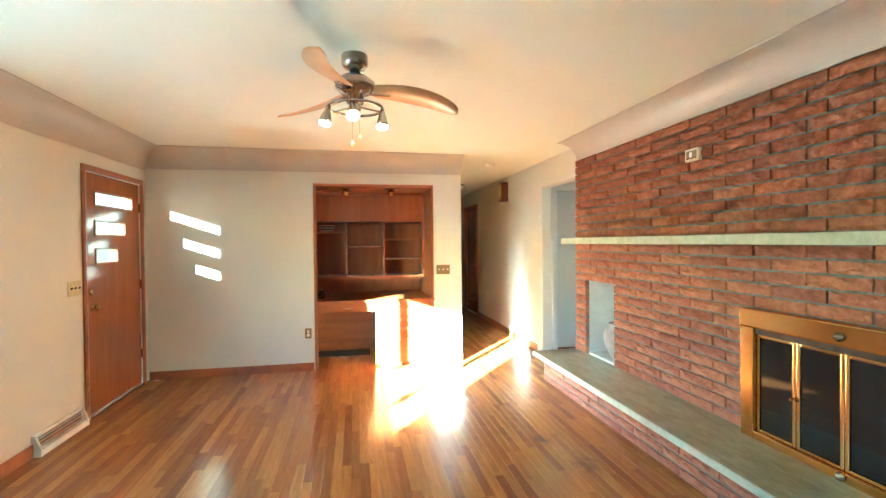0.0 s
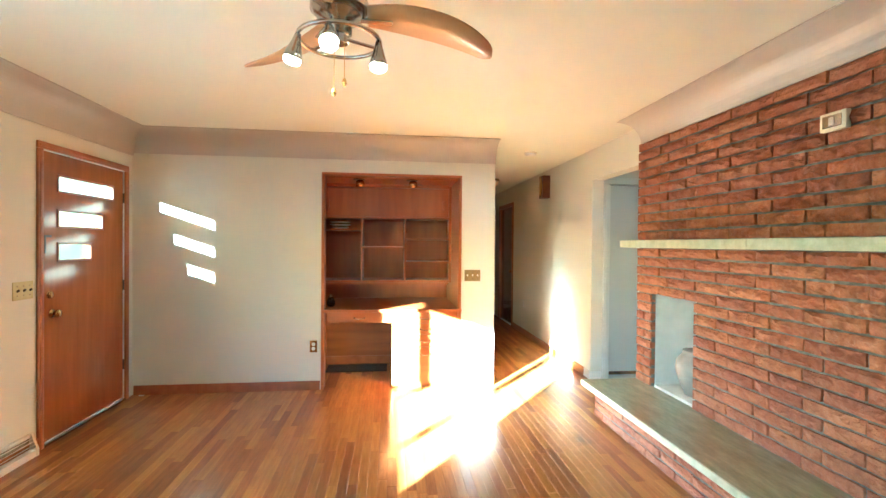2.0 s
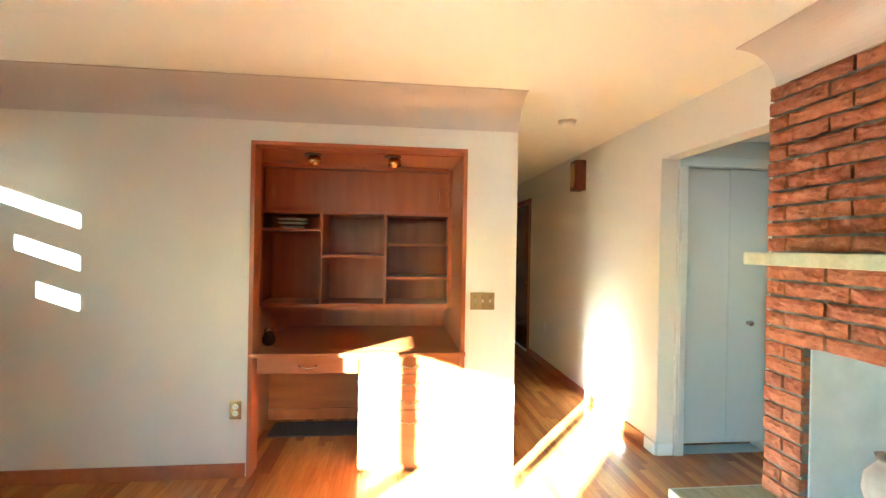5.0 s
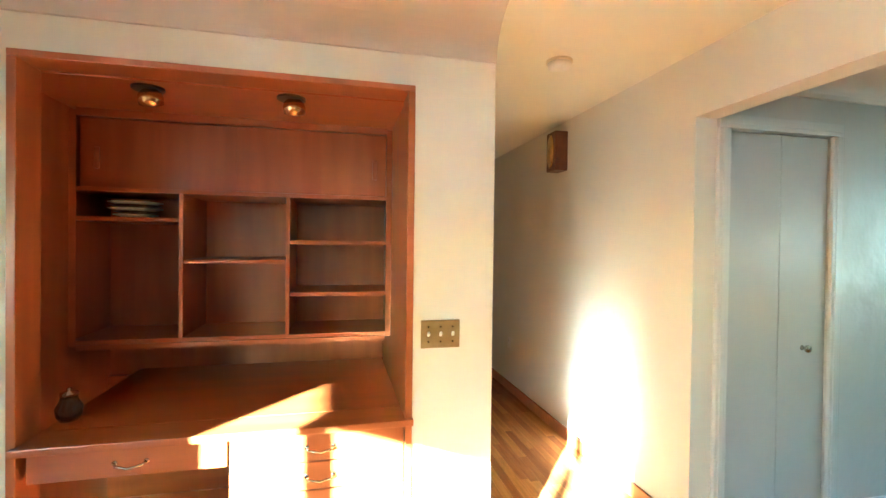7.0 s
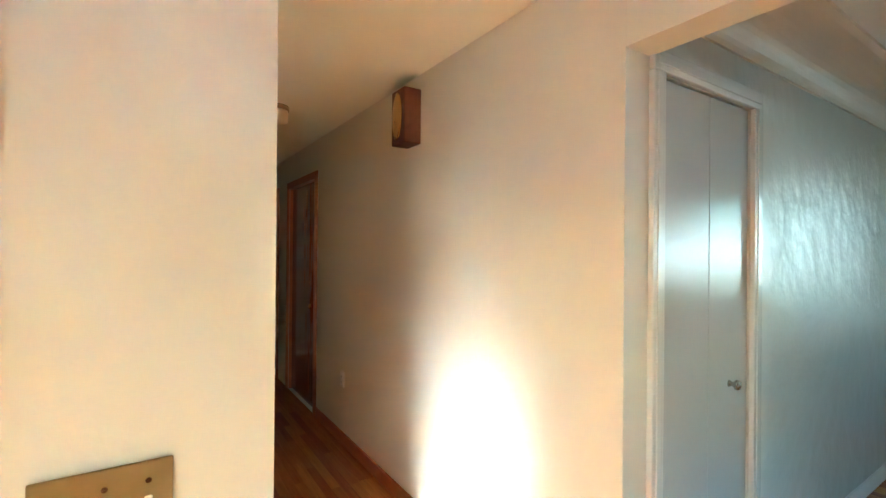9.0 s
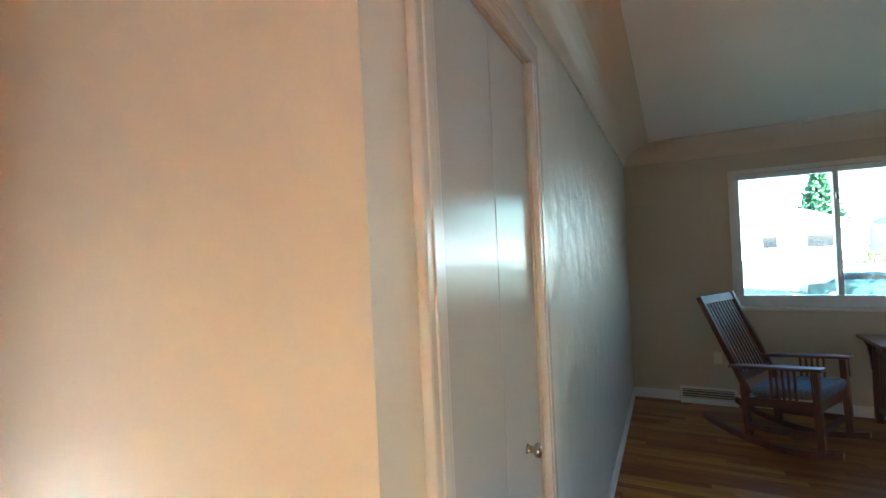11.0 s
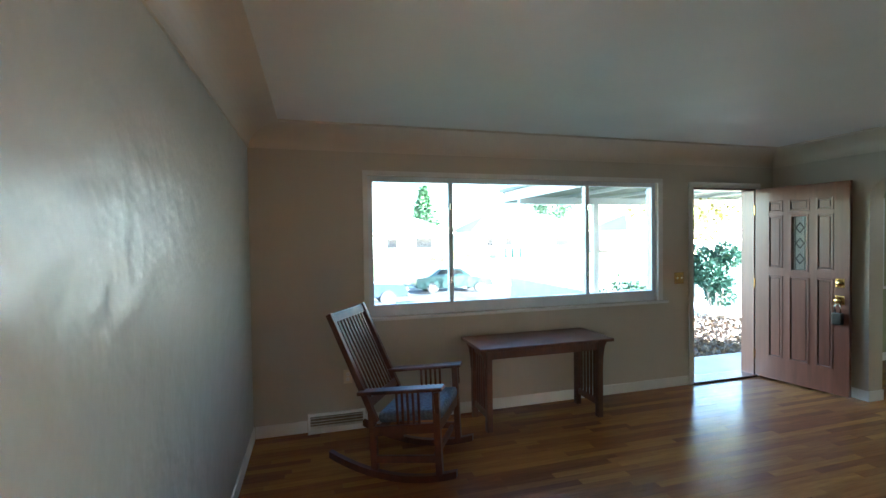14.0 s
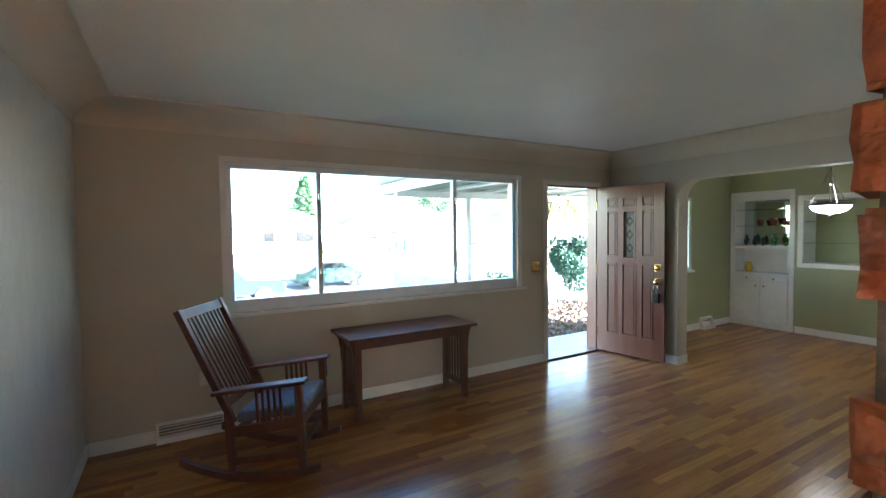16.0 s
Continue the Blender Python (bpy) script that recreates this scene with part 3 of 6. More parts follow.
for y0, y1 in ((WIN[0] + 0.03, 0.395), (0.45, 1.365), (1.455, WIN[1] - 0.03)):
    pane = part("pane", boxed(-0.003, 0.003, y0, y1, WIN[2] + 0.04, WIN[3] - 0.04), M["glass"], win)
    pane.visible_shadow = False
part("window_sill", boxed(0.031, 0.16, WIN[0] - 0.05, WIN[1] + 0.05, WIN[2] - 0.03, WIN[2] + 0.002, bevel=0.005), M["white"], win)


def wall_plate(name, label, at, axis, w, h, mat, toggles=0, sockets=0, tmat=None):
    """A switch or socket plate; at is its middle on the wall; axis gives the wall's outward way."""
    t = thing(name, label, "switch" if toggles else "outlet", at, {"-y": 0, "+x": 90, "-x": -90}[axis])
    part("plate", box(B(), -w / 2, w / 2, -0.007, 0, -h / 2, h / 2, bevel=0.003), mat, t)
    for i in range(toggles):
        x = (i - (toggles - 1) / 2) * w / (toggles + 0.2)
        part("toggle", beam(B(), (x, -0.006, -0.004), (x, -0.020, 0.008), 0.010, 0.012, 0.002), tmat or M["white_plastic"], t)
        for z in (-0.03, 0.03):
            part("screw", tube(B(), (x, -0.0065, z), (x, -0.0085, z), 0.004, seg=8), M["chrome"], t)
    for z in (-0.021, 0.021)[: sockets]:
        s = part("socket", tube(B(), (0, -0.0065, z), (0, -0.009, z), 0.017, seg=16), tmat or M["white_plastic"], t)
        for x in (-0.006, 0.006):
            part("slot", boxed(x - 0.0012, x + 0.0012, -0.0096, -0.0091, z - 0.005, z + 0.005), M["black"], s)
    return t


wall_plate("light_switch", "triple brass switch plate with white toggles", (0.996, FY, 1.105), "-y", 0.162, 0.114, M["plate_brass"], 3)
wall_plate("light_switch", "triple brass switch plate beside the side door", (LX, 3.505, 1.092), "+x", 0.162, 0.118, M["pale_brass"], 3, tmat=M["dark_metal"])
wall_plate("wall_outlet", "brass double outlet low on the cream wall", (-0.552, FY, 0.42), "-y", 0.070, 0.115, M["brass"], 0, 2)
wall_plate("wall_outlet", "white outlet plate on the hall wall", (HX, 7.24, 0.48), "-x", 0.070, 0.112, M["white_plastic"], 0, 2)


def register(name, label, x, y0, y1, way, mat, h=0.145, d=0.06):
    """A sloping baseboard heat register along y, or x if way is '-y'."""
    L = y1 - y0
    t = thing(name, label, "heat register", (x, (y0 + y1) / 2, 0) if way != "-y" else ((y0 + y1) / 2, x, 0), {"+x": 90, "-x": -90, "-y": 0}[way])
    bb = B()
    for s in (-1, 1):
        x0 = s * L / 2
        a = [bb.verts.new((x0, -yy, zz)) for yy, zz in ((0, 0), (d, 0), (d, 0.045), (0.022, h), (0, h))]
        c = [bb.verts.new((x0 - s * 0.018, -yy, zz)) for yy, zz in ((0, 0), (d, 0), (d, 0.045), (0.022, h), (0, h))]
        bb.faces.new(a)
        bb.faces.new(c[::-1])
        for i in range(5):
            bb.faces.new((a[i], a[(i + 1) % 5], c[(i + 1) % 5], c[i]))
    box(bb, -L / 2 + 0.0181, L / 2 - 0.0181, -0.021, 0, h - 0.022, h, bevel=0.003)
    box(bb, -L / 2 + 0.0181, L / 2 - 0.0181, -d + 0.002, -0.001, 0.0, 0.045, bevel=0.003)
    part("body", bb, mat, t)
    part("backing", boxed(-L / 2 + 0.019, L / 2 - 0.019, -0.012, -0.002, 0.046, h - 0.023), M["chrome"], t)
    for i in range(4):
        f = (i + 0.5) / 4
        y = -(d - (d - 0.022) * f)
        z = 0.045 + (h - 0.067) * f
        part("louvre", beam(B(), (-L / 2 + 0.0182, y + 0.002, z), (L / 2 - 0.0182, y + 0.002, z), 0.018, 0.004, 0.001, up=(0, 0.5, 1)), mat, t)
    return t


register("floor_register", "ivory metal baseboard heat register below the switch", LX + 0.0005, 3.0, 3.56, "+x", M["white"])
register("floor_register", "white metal baseboard heat register under the picture window", WX - 0.0005, 3.98, 4.435, "-x", M["white"])
register("floor_register", "white metal heat register at the hall end", HALL_END - 0.0005, 1.30, 2.15, "-y", M["white"], 0.17)

# desk niche
IN0, IN1, NB = -0.60, 0.86, 5.72
bb = B()
box(bb, IN0 - 0.02, IN0, FY + 0.121, NB, 0.0, 2.09)
box(bb, IN1, IN1 + 0.02, FY + 0.121, NB, 0.0, 2.09)
box(bb, IN0, IN1, NB, NB + 0.02, 0.0, 2.09)
structure("wall_niche_lining", bb, M["cherry"], "red cherry panelled lining of the desk niche")
structure("ceiling_niche", boxed(IN0, IN1, FY + 0.121, NB, 2.07, 2.09), M["cherry_h"], "red cherry board above the desk niche")
bb = B()
box(bb, NX[0] - 0.012, NX[0] + 0.016, FY - 0.012, FY + 0.1205, 0.0, 2.075, bevel=0.003)
box(bb, NX[1] - 0.016, NX[1] + 0.012, FY - 0.012, FY + 0.1205, 0.0, 2.075, bevel=0.003)
structure("trim_niche_sides", bb, M["cherry"], "red cherry jambs round the desk niche")
structure("trim_niche_head", box(B(), NX[0] - 0.012, NX[1] + 0.012, FY - 0.012, FY + 0.1205, 2.0755, 2.10, bevel=0.003), M["cherry_h"], "red cherry head of the desk niche")

desk = thing("built_in_desk", "built-in red cherry desk with drawers beside a knee space", "desk", (0, 0, 0))
part("desktop", box(B(), NX[0] + 0.017, NX[1] - 0.017, FY + 0.13, NB - 0.001, 0.745, 0.772), M["cherry_h"], desk)
part("front_edge", box(B(), NX[0] + 0.001, NX[1] + 0.016, FY - 0.03, FY + 0.1295, 0.745, 0.7725, bevel=0.005), M["cherry_h"], desk)
part("side_panel", boxed(0.2, 0.222, FY + 0.02, NB - 0.001, 0.0, 0.744), M["cherry"], desk)
part("back_panel", boxed(IN0 + 0.001, 0.199, NB - 0.03, NB - 0.001, 0.0, 0.744), M["cherry_h"], desk)
part("toe_board", boxed(IN0 + 0.001, 0.199, NB - 0.045, NB - 0.031, 0.0, 0.09), M["trim_wood"], desk)
part("unit_body", boxed(0.223, NX[1] - 0.017, FY + 0.025, NB - 0.001, 0.0, 0.744), M["cherry"], desk)


def pull(bm, x, y, z, w=0.10):
    sweep(bm, [(x - w / 2, y, z + 0.004), (x - w / 2 + 0.008, y - 0.022, z), (x, y - 0.028, z - 0.008), (x + w / 2 - 0.008, y - 0.022, z), (x + w / 2, y, z + 0.004)], 0.0045)
    tube(bm, (x - w / 2, y + 0.001, z + 0.004), (x - w / 2, y - 0.003, z + 0.004), 0.009, seg=10)
    tube(bm, (x + w / 2, y + 0.001, z + 0.004), (x + w / 2, y - 0.003, z + 0.004), 0.009, seg=10)
    return bm


for x0, x1, z0, z1, n in ((-0.43, 0.195, 0.640, 0.741, 1), (0.205, NX[1] - 0.02, 0.632, 0.741, 1), (0.205, NX[1] - 0.02, 0.523, 0.627, 1), (0.205, NX[1] - 0.02, 0.398, 0.518, 1), (0.205, NX[1] - 0.02, 0.04, 0.393, 1)):
    dr = part("drawer", box(B(), x0, x1, FY, FY + 0.019, z0, z1, bevel=0.003), M["cherry_h"], desk)
    part("handle", pull(B(), (x0 + x1) / 2, FY, z0 + (z1 - z0) * (0.45 if z1 - z0 < 0.2 else 0.8)), M["chrome"], dr, "bright metal bow handle", True)
part("apron_body", boxed(-0.428, 0.193, FY + 0.0195, FY + 0.45, 0.65, 0.744), M["cherry_h"], desk)

SF = 5.33
case = thing("built_in_bookcase", "red cherry bookcase with open pigeonholes and sliding doors above", "bookcase", (0, 0, 0))
for x0, x1, z in ((IN0, IN1, 1.00), (IN0, IN1, 1.705), (IN0, -0.150, 1.57), (-0.130, 0.333, 1.374), (0.353, IN1, 1.472), (0.353, IN1, 1.21)):
    part("shelf", box(B(), x0 + 0.001, x1 - 0.001, SF, NB - 0.001, z - 0.011, z + 0.009, bevel=0.002), M["cherry_h"], case)
for x in (-0.14, 0.343):
    part("divider", box(B(), x - 0.0095, x + 0.0095, SF - 0.002, NB - 0.001, 1.0095, 1.6935, bevel=0.002), M["cherry"], case)
for x0, x1 in ((IN0 + 0.001, IN0 + 0.03), (IN1 - 0.03, IN1 - 0.001)):
    part("stile", boxed(x0, x1, SF - 0.004, SF - 0.0005, 0.985, 2.06), M["cherry"], case)
part("bottom_rail", boxed(IN0 + 0.031, IN1 - 0.031, SF - 0.004, SF + 0.018, 0.965, 0.988), M["cherry_h"], case)
part("top_rail", boxed(IN0 + 0.031, IN1 - 0.031, SF - 0.006, SF + 0.014, 2.035, 2.069), M["cherry_h"], case)
for x0, x1, y, hx in ((IN0 + 0.032, 0.12, SF + 0.024, IN0 + 0.10), (0.10, IN1 - 0.032, SF + 0.008, IN1 - 0.09)):
    sl = part("sliding_door", box(B(), x0, x1, y, y + 0.014, 1.716, 2.033, bevel=0.002), M["cherry"], case)
    bb = box(B(), hx - 0.012, hx + 0.012, y - 0.002, y + 0.001, 1.80, 1.90, bevel=0.008)
    part("finger_pull", bb, M["trim_wood"], sl, "recessed wooden finger pull")

plates = thing("plate_stack", "stack of white plates with dark bands on the bookcase shelf", "plates", (-0.38, 5.46, 1.5795))
for i in range(5):
    r = 0.115 - 0.006 * (i % 2) - (0.02 if i < 2 else 0)
    bb = lathe(B(), [(0, 0), (r * 0.55, 0), (r * 0.62, 0.004), (r, 0.014), (r, 0.017), (r * 0.6, 0.008), (0, 0.006)], 28)
    pl = part("plate", bb, M["white_plastic"] if i % 2 == 0 else M["dark_metal"], plates, "", True)
    pl.location.z = 0.015 * i
cup = thing("glass_jar", "small round dark glass jar on the desk", "jar", (-0.42, 4.98, 0.7725))
part("body", lathe(B(), [(0, 0), (0.03, 0), (0.042, 0.02), (0.045, 0.05), (0.03, 0.08), (0.027, 0.095), (0.024, 0.095), (0.027, 0.078), (0.04, 0.05), (0.036, 0.02), (0, 0.008)], 20), M["blue_glass"], cup, "", True)
part("lid", lathe(B(), [(0, 0.096), (0.03, 0.096), (0.03, 0.108), (0.008, 0.114), (0.01, 0.124), (0, 0.128)], 16), M["chrome"], cup, "", True)
for x, y in ((-0.144, 4.955), (0.393, 4.935)):
    s = thing("spotlight", "small chrome eyeball spotlight under the niche head", "spotlight", (x, y, 2.0695))
    part("mount", tube(B(), (0, 0, 0), (0, 0, -0.008), 0.058, seg=24), M["dark_metal"], s)
    head = Matrix.Translation((0.012, -0.01, -0.043)) @ Matrix.Rotation(0.5, 4, "X")
    part("head", lathe(B(), [(0, 0.034), (0.024, 0.034), (0.040, 0.02), (0.045, 0), (0.043, -0.022), (0.037, -0.024), (0.033, -0.008), (0, -0.004)], 22, head), M["brass"], s, "polished metal lamp head", True)
fm = tagged(part("floor_mat", box(B(), -0.52, 0.15, 5.32, 5.60, 0.0005, 0.012, bevel=0.004), M["mat"]), "charcoal rectangular mat on the floor under the desk", "mat")


# ceiling fan
def fan_blade():
    bm = B()
    n = 22
    top, low = [], []
    for i in range(n + 1):
        f = i / n
        r = 0.10 + 0.53 * f
        a = radians(-14 + 18 * f ** 1.6)
        w = 0.034 + 0.078 * math.sin(math.pi * min(1, f * 0.84 + 0.14)) ** 0.8
        if f > 0.9:
            w *= math.sqrt(max(0.02, 1 - ((f - 0.9) / 0.1) ** 2))
        c = Vector((r * math.cos(a), r * math.sin(a), -0.045 * f * f))
        s = Vector((-math.sin(a + 0.3 * f), math.cos(a + 0.3 * f), 0.0))
        tilt = Vector((0, 0, -0.30))
        e1, e2 = c + s * w * 0.62 + tilt * w * 0.62, c - s * w * 0.62 - tilt * w * 0.62
        top.append((bm.verts.new(e1 + Vector((0, 0, 0.004))), bm.verts.new(c + Vector((0, 0, 0.009))), bm.verts.new(e2 + Vector((0, 0, 0.004)))))
        low.append((bm.verts.new(e1 - Vector((0, 0, 0.003))), bm.verts.new(c + Vector((0, 0, 0.001))), bm.verts.new(e2 - Vector((0, 0, 0.003)))))
    for i in range(n):
        for k in (0, 1):
            bm.faces.new((top[i][k], top[i][k + 1], top[i + 1][k + 1], top[i + 1][k]))
            bm.faces.new((low[i][k], low[i + 1][k], low[i + 1][k + 1], low[i][k + 1]))
        for k in (0, 2):
            bm.faces.new((top[i][k], top[i + 1][k], low[i + 1][k], low[i][k]))
    for i in (0, n):
        for k in (0, 1):
            bm.faces.new((top[i][k], top[i][k + 1], low[i][k + 1], low[i][k]))
    return bm


fan = thing("ceiling_fan", "brushed nickel ceiling fan with three curved maple blades and spotlights", "ceiling fan", (-0.015, 1.985, ZC))
part("canopy", lathe(B(), [(0, 0), (0.068, 0), (0.070, -0.006), (0.070, -0.05), (0.055, -0.07), (0.03, -0.078), (0, -0.078)], 32), M["chrome"], fan, "", True)
part("motor_housing", lathe(B(), [(0, -0.079), (0.028, -0.079), (0.03, -0.10), (0.07, -0.115), (0.105, -0.145), (0.105, -0.175), (0.08, -0.20), (0.045, -0.21), (0.045, -0.255), (0.03, -0.262), (0, -0.262)], 36), M["chrome"], fan, "", True)
blade_me = mesh_of("blade", fan_blade(), M["blade"], True)
for k in range(3):
    ob = new("blade", blade_me)
    ob.parent = fan
    ob.matrix_basis = pose(0, 0, -0.185, 0, 0, 13 + 120 * k)
    bb = B()
    beam(bb, (0.06, 0, -0.186), (0.19, -0.018, -0.190), 0.03, 0.006, 0.002)
    arm = part("blade_arm", bb, M["chrome"], fan)
    arm.matrix_basis = pose(0, 0, -0.012, 0, 0, 13 + 120 * k - 6)
part("light_ring", ring(B(), (0, 0, -0.280), 0.146, 0.008), M["chrome"], fan, "", True)
bb = B()
for a in (20, 140, 260):
    beam(bb, (0, 0, -0.268), (0.146 * math.cos(radians(a)), 0.146 * math.sin(radians(a)), -0.279), 0.012, 0.008, 0.002)
tube(bb, (0, 0, -0.262), (0, 0, -0.29), 0.03, seg=20)
part("light_bracket", bb, M["chrome"], fan)
for a, tx, ty in ((205, -0.25, 0.1), (262, 0.1, -0.5), (345, 0.0, 0.05)):
    c = Vector((0.146 * math.cos(radians(a)), 0.146 * math.sin(radians(a)), -0.285))
    head = Matrix.Translation(c + Vector((tx * 0.03, ty * 0.03, -0.03))) @ Matrix.Rotation(-tx, 4, "Y") @ Matrix.Rotation(ty, 4, "X")
    sp = part("lamp_head", lathe(B(), [(0, 0.028), (0.010, 0.026), (0.016, 0.0), (0.027, -0.035), (0.033, -0.058), (0.031, -0.060), (0.024, -0.04), (0, -0.035)], 20, head), M["chrome"], fan, "", True)
    part("bulb", lathe(B(), [(0, -0.03), (0.020, -0.038), (0.0295, -0.060), (0.029, -0.072), (0.020, -0.080), (0, -0.082)], 16, head), M["bulb"], sp, "lit warm bulb", True)
for x, y, l in ((0.02, -0.02, 0.13), (-0.015, -0.03, 0.17)):
    bb = tube(B(), (x, y, -0.29), (x, y, -0.29 - l), 0.0015, seg=6)
    lathe(bb, [(0, 0), (0.006, -0.004), (0.009, -0.018), (0.005, -0.03), (0, -0.032)], 10, Matrix.Translation((x, y, -0.29 - l)))
    part("pull_chain", bb, M["brass"], fan)

# fireplace
structure("hearth_core", boxed(1.885, BX + 0.03, BACK, 3.865, 0.0, 0.252), M["mortar"], "mortar bed behind the hearth bricks")
hs = thing("hearth_slab", "polished green marble hearth slab on a low brick base", "hearth", (0, 0, 0))
part("slab", box(B(), 1.772, BX + 0.04, BACK + 0.001, 3.875, 0.2575, 0.301, bevel=0.004), M["marble"], hs)
part("edge", box(B(), 1.762, 1.7715, BACK + 0.001, 3.885, 0.2575, 0.3, bevel=0.002), M["marble_edge"], hs, "pale rough marble edge")
part("edge", box(B(), 1.772, BX + 0.04, 3.8755, 3.885, 0.2575, 0.3, bevel=0.002), M["marble_edge"], hs, "pale rough marble edge")
mt = thing("mantel_shelf", "long pale green marble mantel shelf set in the brick", "mantel", (0, 0, 0))
for y0, y1 in ((BACK + 0.001, 0.9), (0.902, 2.45), (2.452, 3.745)):
    part("slab", box(B(), 2.015, BX + 0.05, y0, y1, 1.402, 1.458, bevel=0.004), M["marble_edge"], mt)

NI = (3.14, 3.64, 0.302, 1.045)
bb = B()
box(bb, BX + 0.05, BX + 0.06, NI[0] - 0.10, NI[0], 0.302, NI[3])
box(bb, 2.70, 2.71, NI[0], NI[1], 0.302, NI[3])
box(bb, BX + 0.05, 2.70, NI[1], NI[1] + 0.008, 0.302, NI[3])
box(bb, BX + 0.05, 2.70, NI[0] - 0.008, NI[0], 0.302, NI[3])
box(bb, BX + 0.05, 2.70, NI[0], NI[1], NI[3], NI[3] + 0.01)
box(bb, BX + 0.042, 2.70, NI[0], NI[1], 0.298, 0.318)
structure("wall_wood_niche", bb, M["plaster"], "grey-white plastered wood niche in the brick")

pot = thing("stoneware_pot", "grey stoneware crock with small lug handles in the niche", "pot", (2.42, 3.36, 0.3185))
part("body", lathe(B(), [(0, 0), (0.075, 0), (0.085, 0.01), (0.125, 0.11), (0.145, 0.19), (0.140, 0.25), (0.105, 0.30), (0.092, 0.312), (0.10, 0.325), (0.096, 0.332), (0.083, 0.328), (0.08, 0.31), (0.09, 0.295), (0.12, 0.24), (0.12, 0.18), (0, 0.05)], 36), M["pot"], pot, "", True)
for s in (-1, 1):
    part("lug_handle", sweep(B(), [(s * 0.02 - 0.03, s * 0.105, 0.285), (s * 0.02 - 0.015, s * 0.135, 0.31), (s * 0.02 + 0.015, s * 0.135, 0.31), (s * 0.02 + 0.03, s * 0.105, 0.285)], 0.009), M["pot"], pot, "", True)

fp = thing("fireplace_screen", "brass framed fireplace doors with smoked glass panels", "fireplace", (BX, 0, 0))
FP0, FP1 = 0.645, 1.755
for a in ((FP0, FP0 + 0.085, 0.302, 0.93), (FP1 - 0.085, FP1, 0.302, 0.93)):
    part("frame_leg", box(B(), -0.045, 0.02, *a, bevel=0.006), M["brass"], fp)
part("frame_head", box(B(), -0.055, 0.02, FP0, FP1, 0.9305, 1.035, bevel=0.008), M["brass"], fp)
part("frame_sill", box(B(), -0.045, 0.02, FP0 + 0.0855, FP1 - 0.0855, 0.302, 0.345, bevel=0.005), M["brass"], fp)
part("vent_bar", box(B(), -0.030, 0.0, FP0 + 0.0855, FP1 - 0.0855, 0.895, 0.93, bevel=0.004), M["dark_metal"], fp)
part("firebox", boxed(0.012, 0.35, FP0 + 0.086, FP1 - 0.086, 0.346, 0.894), M["black"], fp)
pw = (FP1 - FP0 - 0.172) / 4
for k in range(4):
    y0 = FP0 + 0.086 + k * pw
    bb = B()
    for a in ((y0 + 0.002, y0 + 0.020, 0.347, 0.893), (y0 + pw - 0.020, y0 + pw - 0.002, 0.347, 0.893), (y0 + 0.0205, y0 + pw - 0.0205, 0.347, 0.362), (y0 + 0.0205, y0 + pw - 0.0205, 0.878, 0.893)):
        box(bb, -0.024, -0.006, *a, bevel=0.003)
    d = part("glass_door", bb, M["brass"], fp)
    part("pane", boxed(-0.016, -0.010, y0 + 0.021, y0 + pw - 0.021, 0.363, 0.877), M["smoked"], d, "dark smoked glass")
    part("door_handle", tube(B(), (-0.024, y0 + (pw - 0.011 if k % 2 == 0 else 0.011), 0.60), (-0.05, y0 + (pw - 0.011 if k % 2 == 0 else 0.011), 0.60), 0.007, seg=12), M["brass"], d)
for y in (1.20,):
    for z in (0.975, 0.325):
        part("damper_knob", lathe(B(), [(0, 0), (0.020, 0), (0.022, 0.006), (0.012, 0.010), (0.014, 0.022), (0, 0.026)], 18, Matrix.Translation((-0.0555 if z > 0.5 else -0.0455, y, z)) @ Matrix.Rotation(-math.pi / 2, 4, "Y")), M["chrome"], fp, "", True)

th = thing("thermostat", "ivory rectangular thermostat on the brick chimney", "thermostat", (BX - 0.012, 2.17, 2.0), -90)
part("plate", box(B(), -0.062, 0.062, -0.008, 0.02, -0.042, 0.042, bevel=0.003), M["plastic"], th)
part("cover", box(B(), -0.045, 0.045, -0.014, -0.008, -0.028, 0.028, bevel=0.003), M["chrome"], th)
part("dial", boxed(-0.012, 0.012, -0.017, -0.0142, -0.018, 0.018), M["white_plastic"], th)

# hall fittings
ch = thing("door_chime", "dark walnut door chime box with a brass oval", "door chime", (HX, 6.175, 2.195), -90)
part("case", box(B(), -0.075, 0.075, -0.105, -0.0005, -0.15, 0.15, bevel=0.006), M["furniture"], ch)
bb = lathe(B(), [(0, 0.0), (0.05, 0.0), (0.055, 0.006), (0.045, 0.010), (0, 0.012)], 30, Matrix.Translation((0, -0.1055, 0)) @ Matrix.Rotation(math.pi / 2, 4, "X") @ Matrix.Diagonal((1, 2.4, 1, 1)))
part("oval_face", bb, M["brass"], ch, "brass oval face", True)
sm = thing("smoke_detector", "round ivory smoke detector on the hall ceiling", "smoke detector", (1.70, 5.12, ZC))
part("base", lathe(B(), [(0, 0), (0.068, 0), (0.068, -0.012), (0, -0.012)], 28), M["plastic"], sm, "", True)
part("cover", lathe(B(), [(0, -0.0125), (0.062, -0.0125), (0.058, -0.034), (0.04, -0.042), (0, -0.042)], 28), M["white_plastic"], sm, "", True)
hl = thing("hall_light", "unlit round glass hall ceiling light with a metal band", "ceiling light", (1.76, 7.15, ZC))
part("base", lathe(B(), [(0, 0), (0.09, 0), (0.09, -0.03), (0, -0.03)], 28), M["chrome"], hl, "", True)
part("shade", lathe(B(), [(0, -0.031), (0.082, -0.031), (0.085, -0.05), (0.08, -0.10), (0.05, -0.115), (0, -0.118)], 28), M["plastic"], hl, "", True)
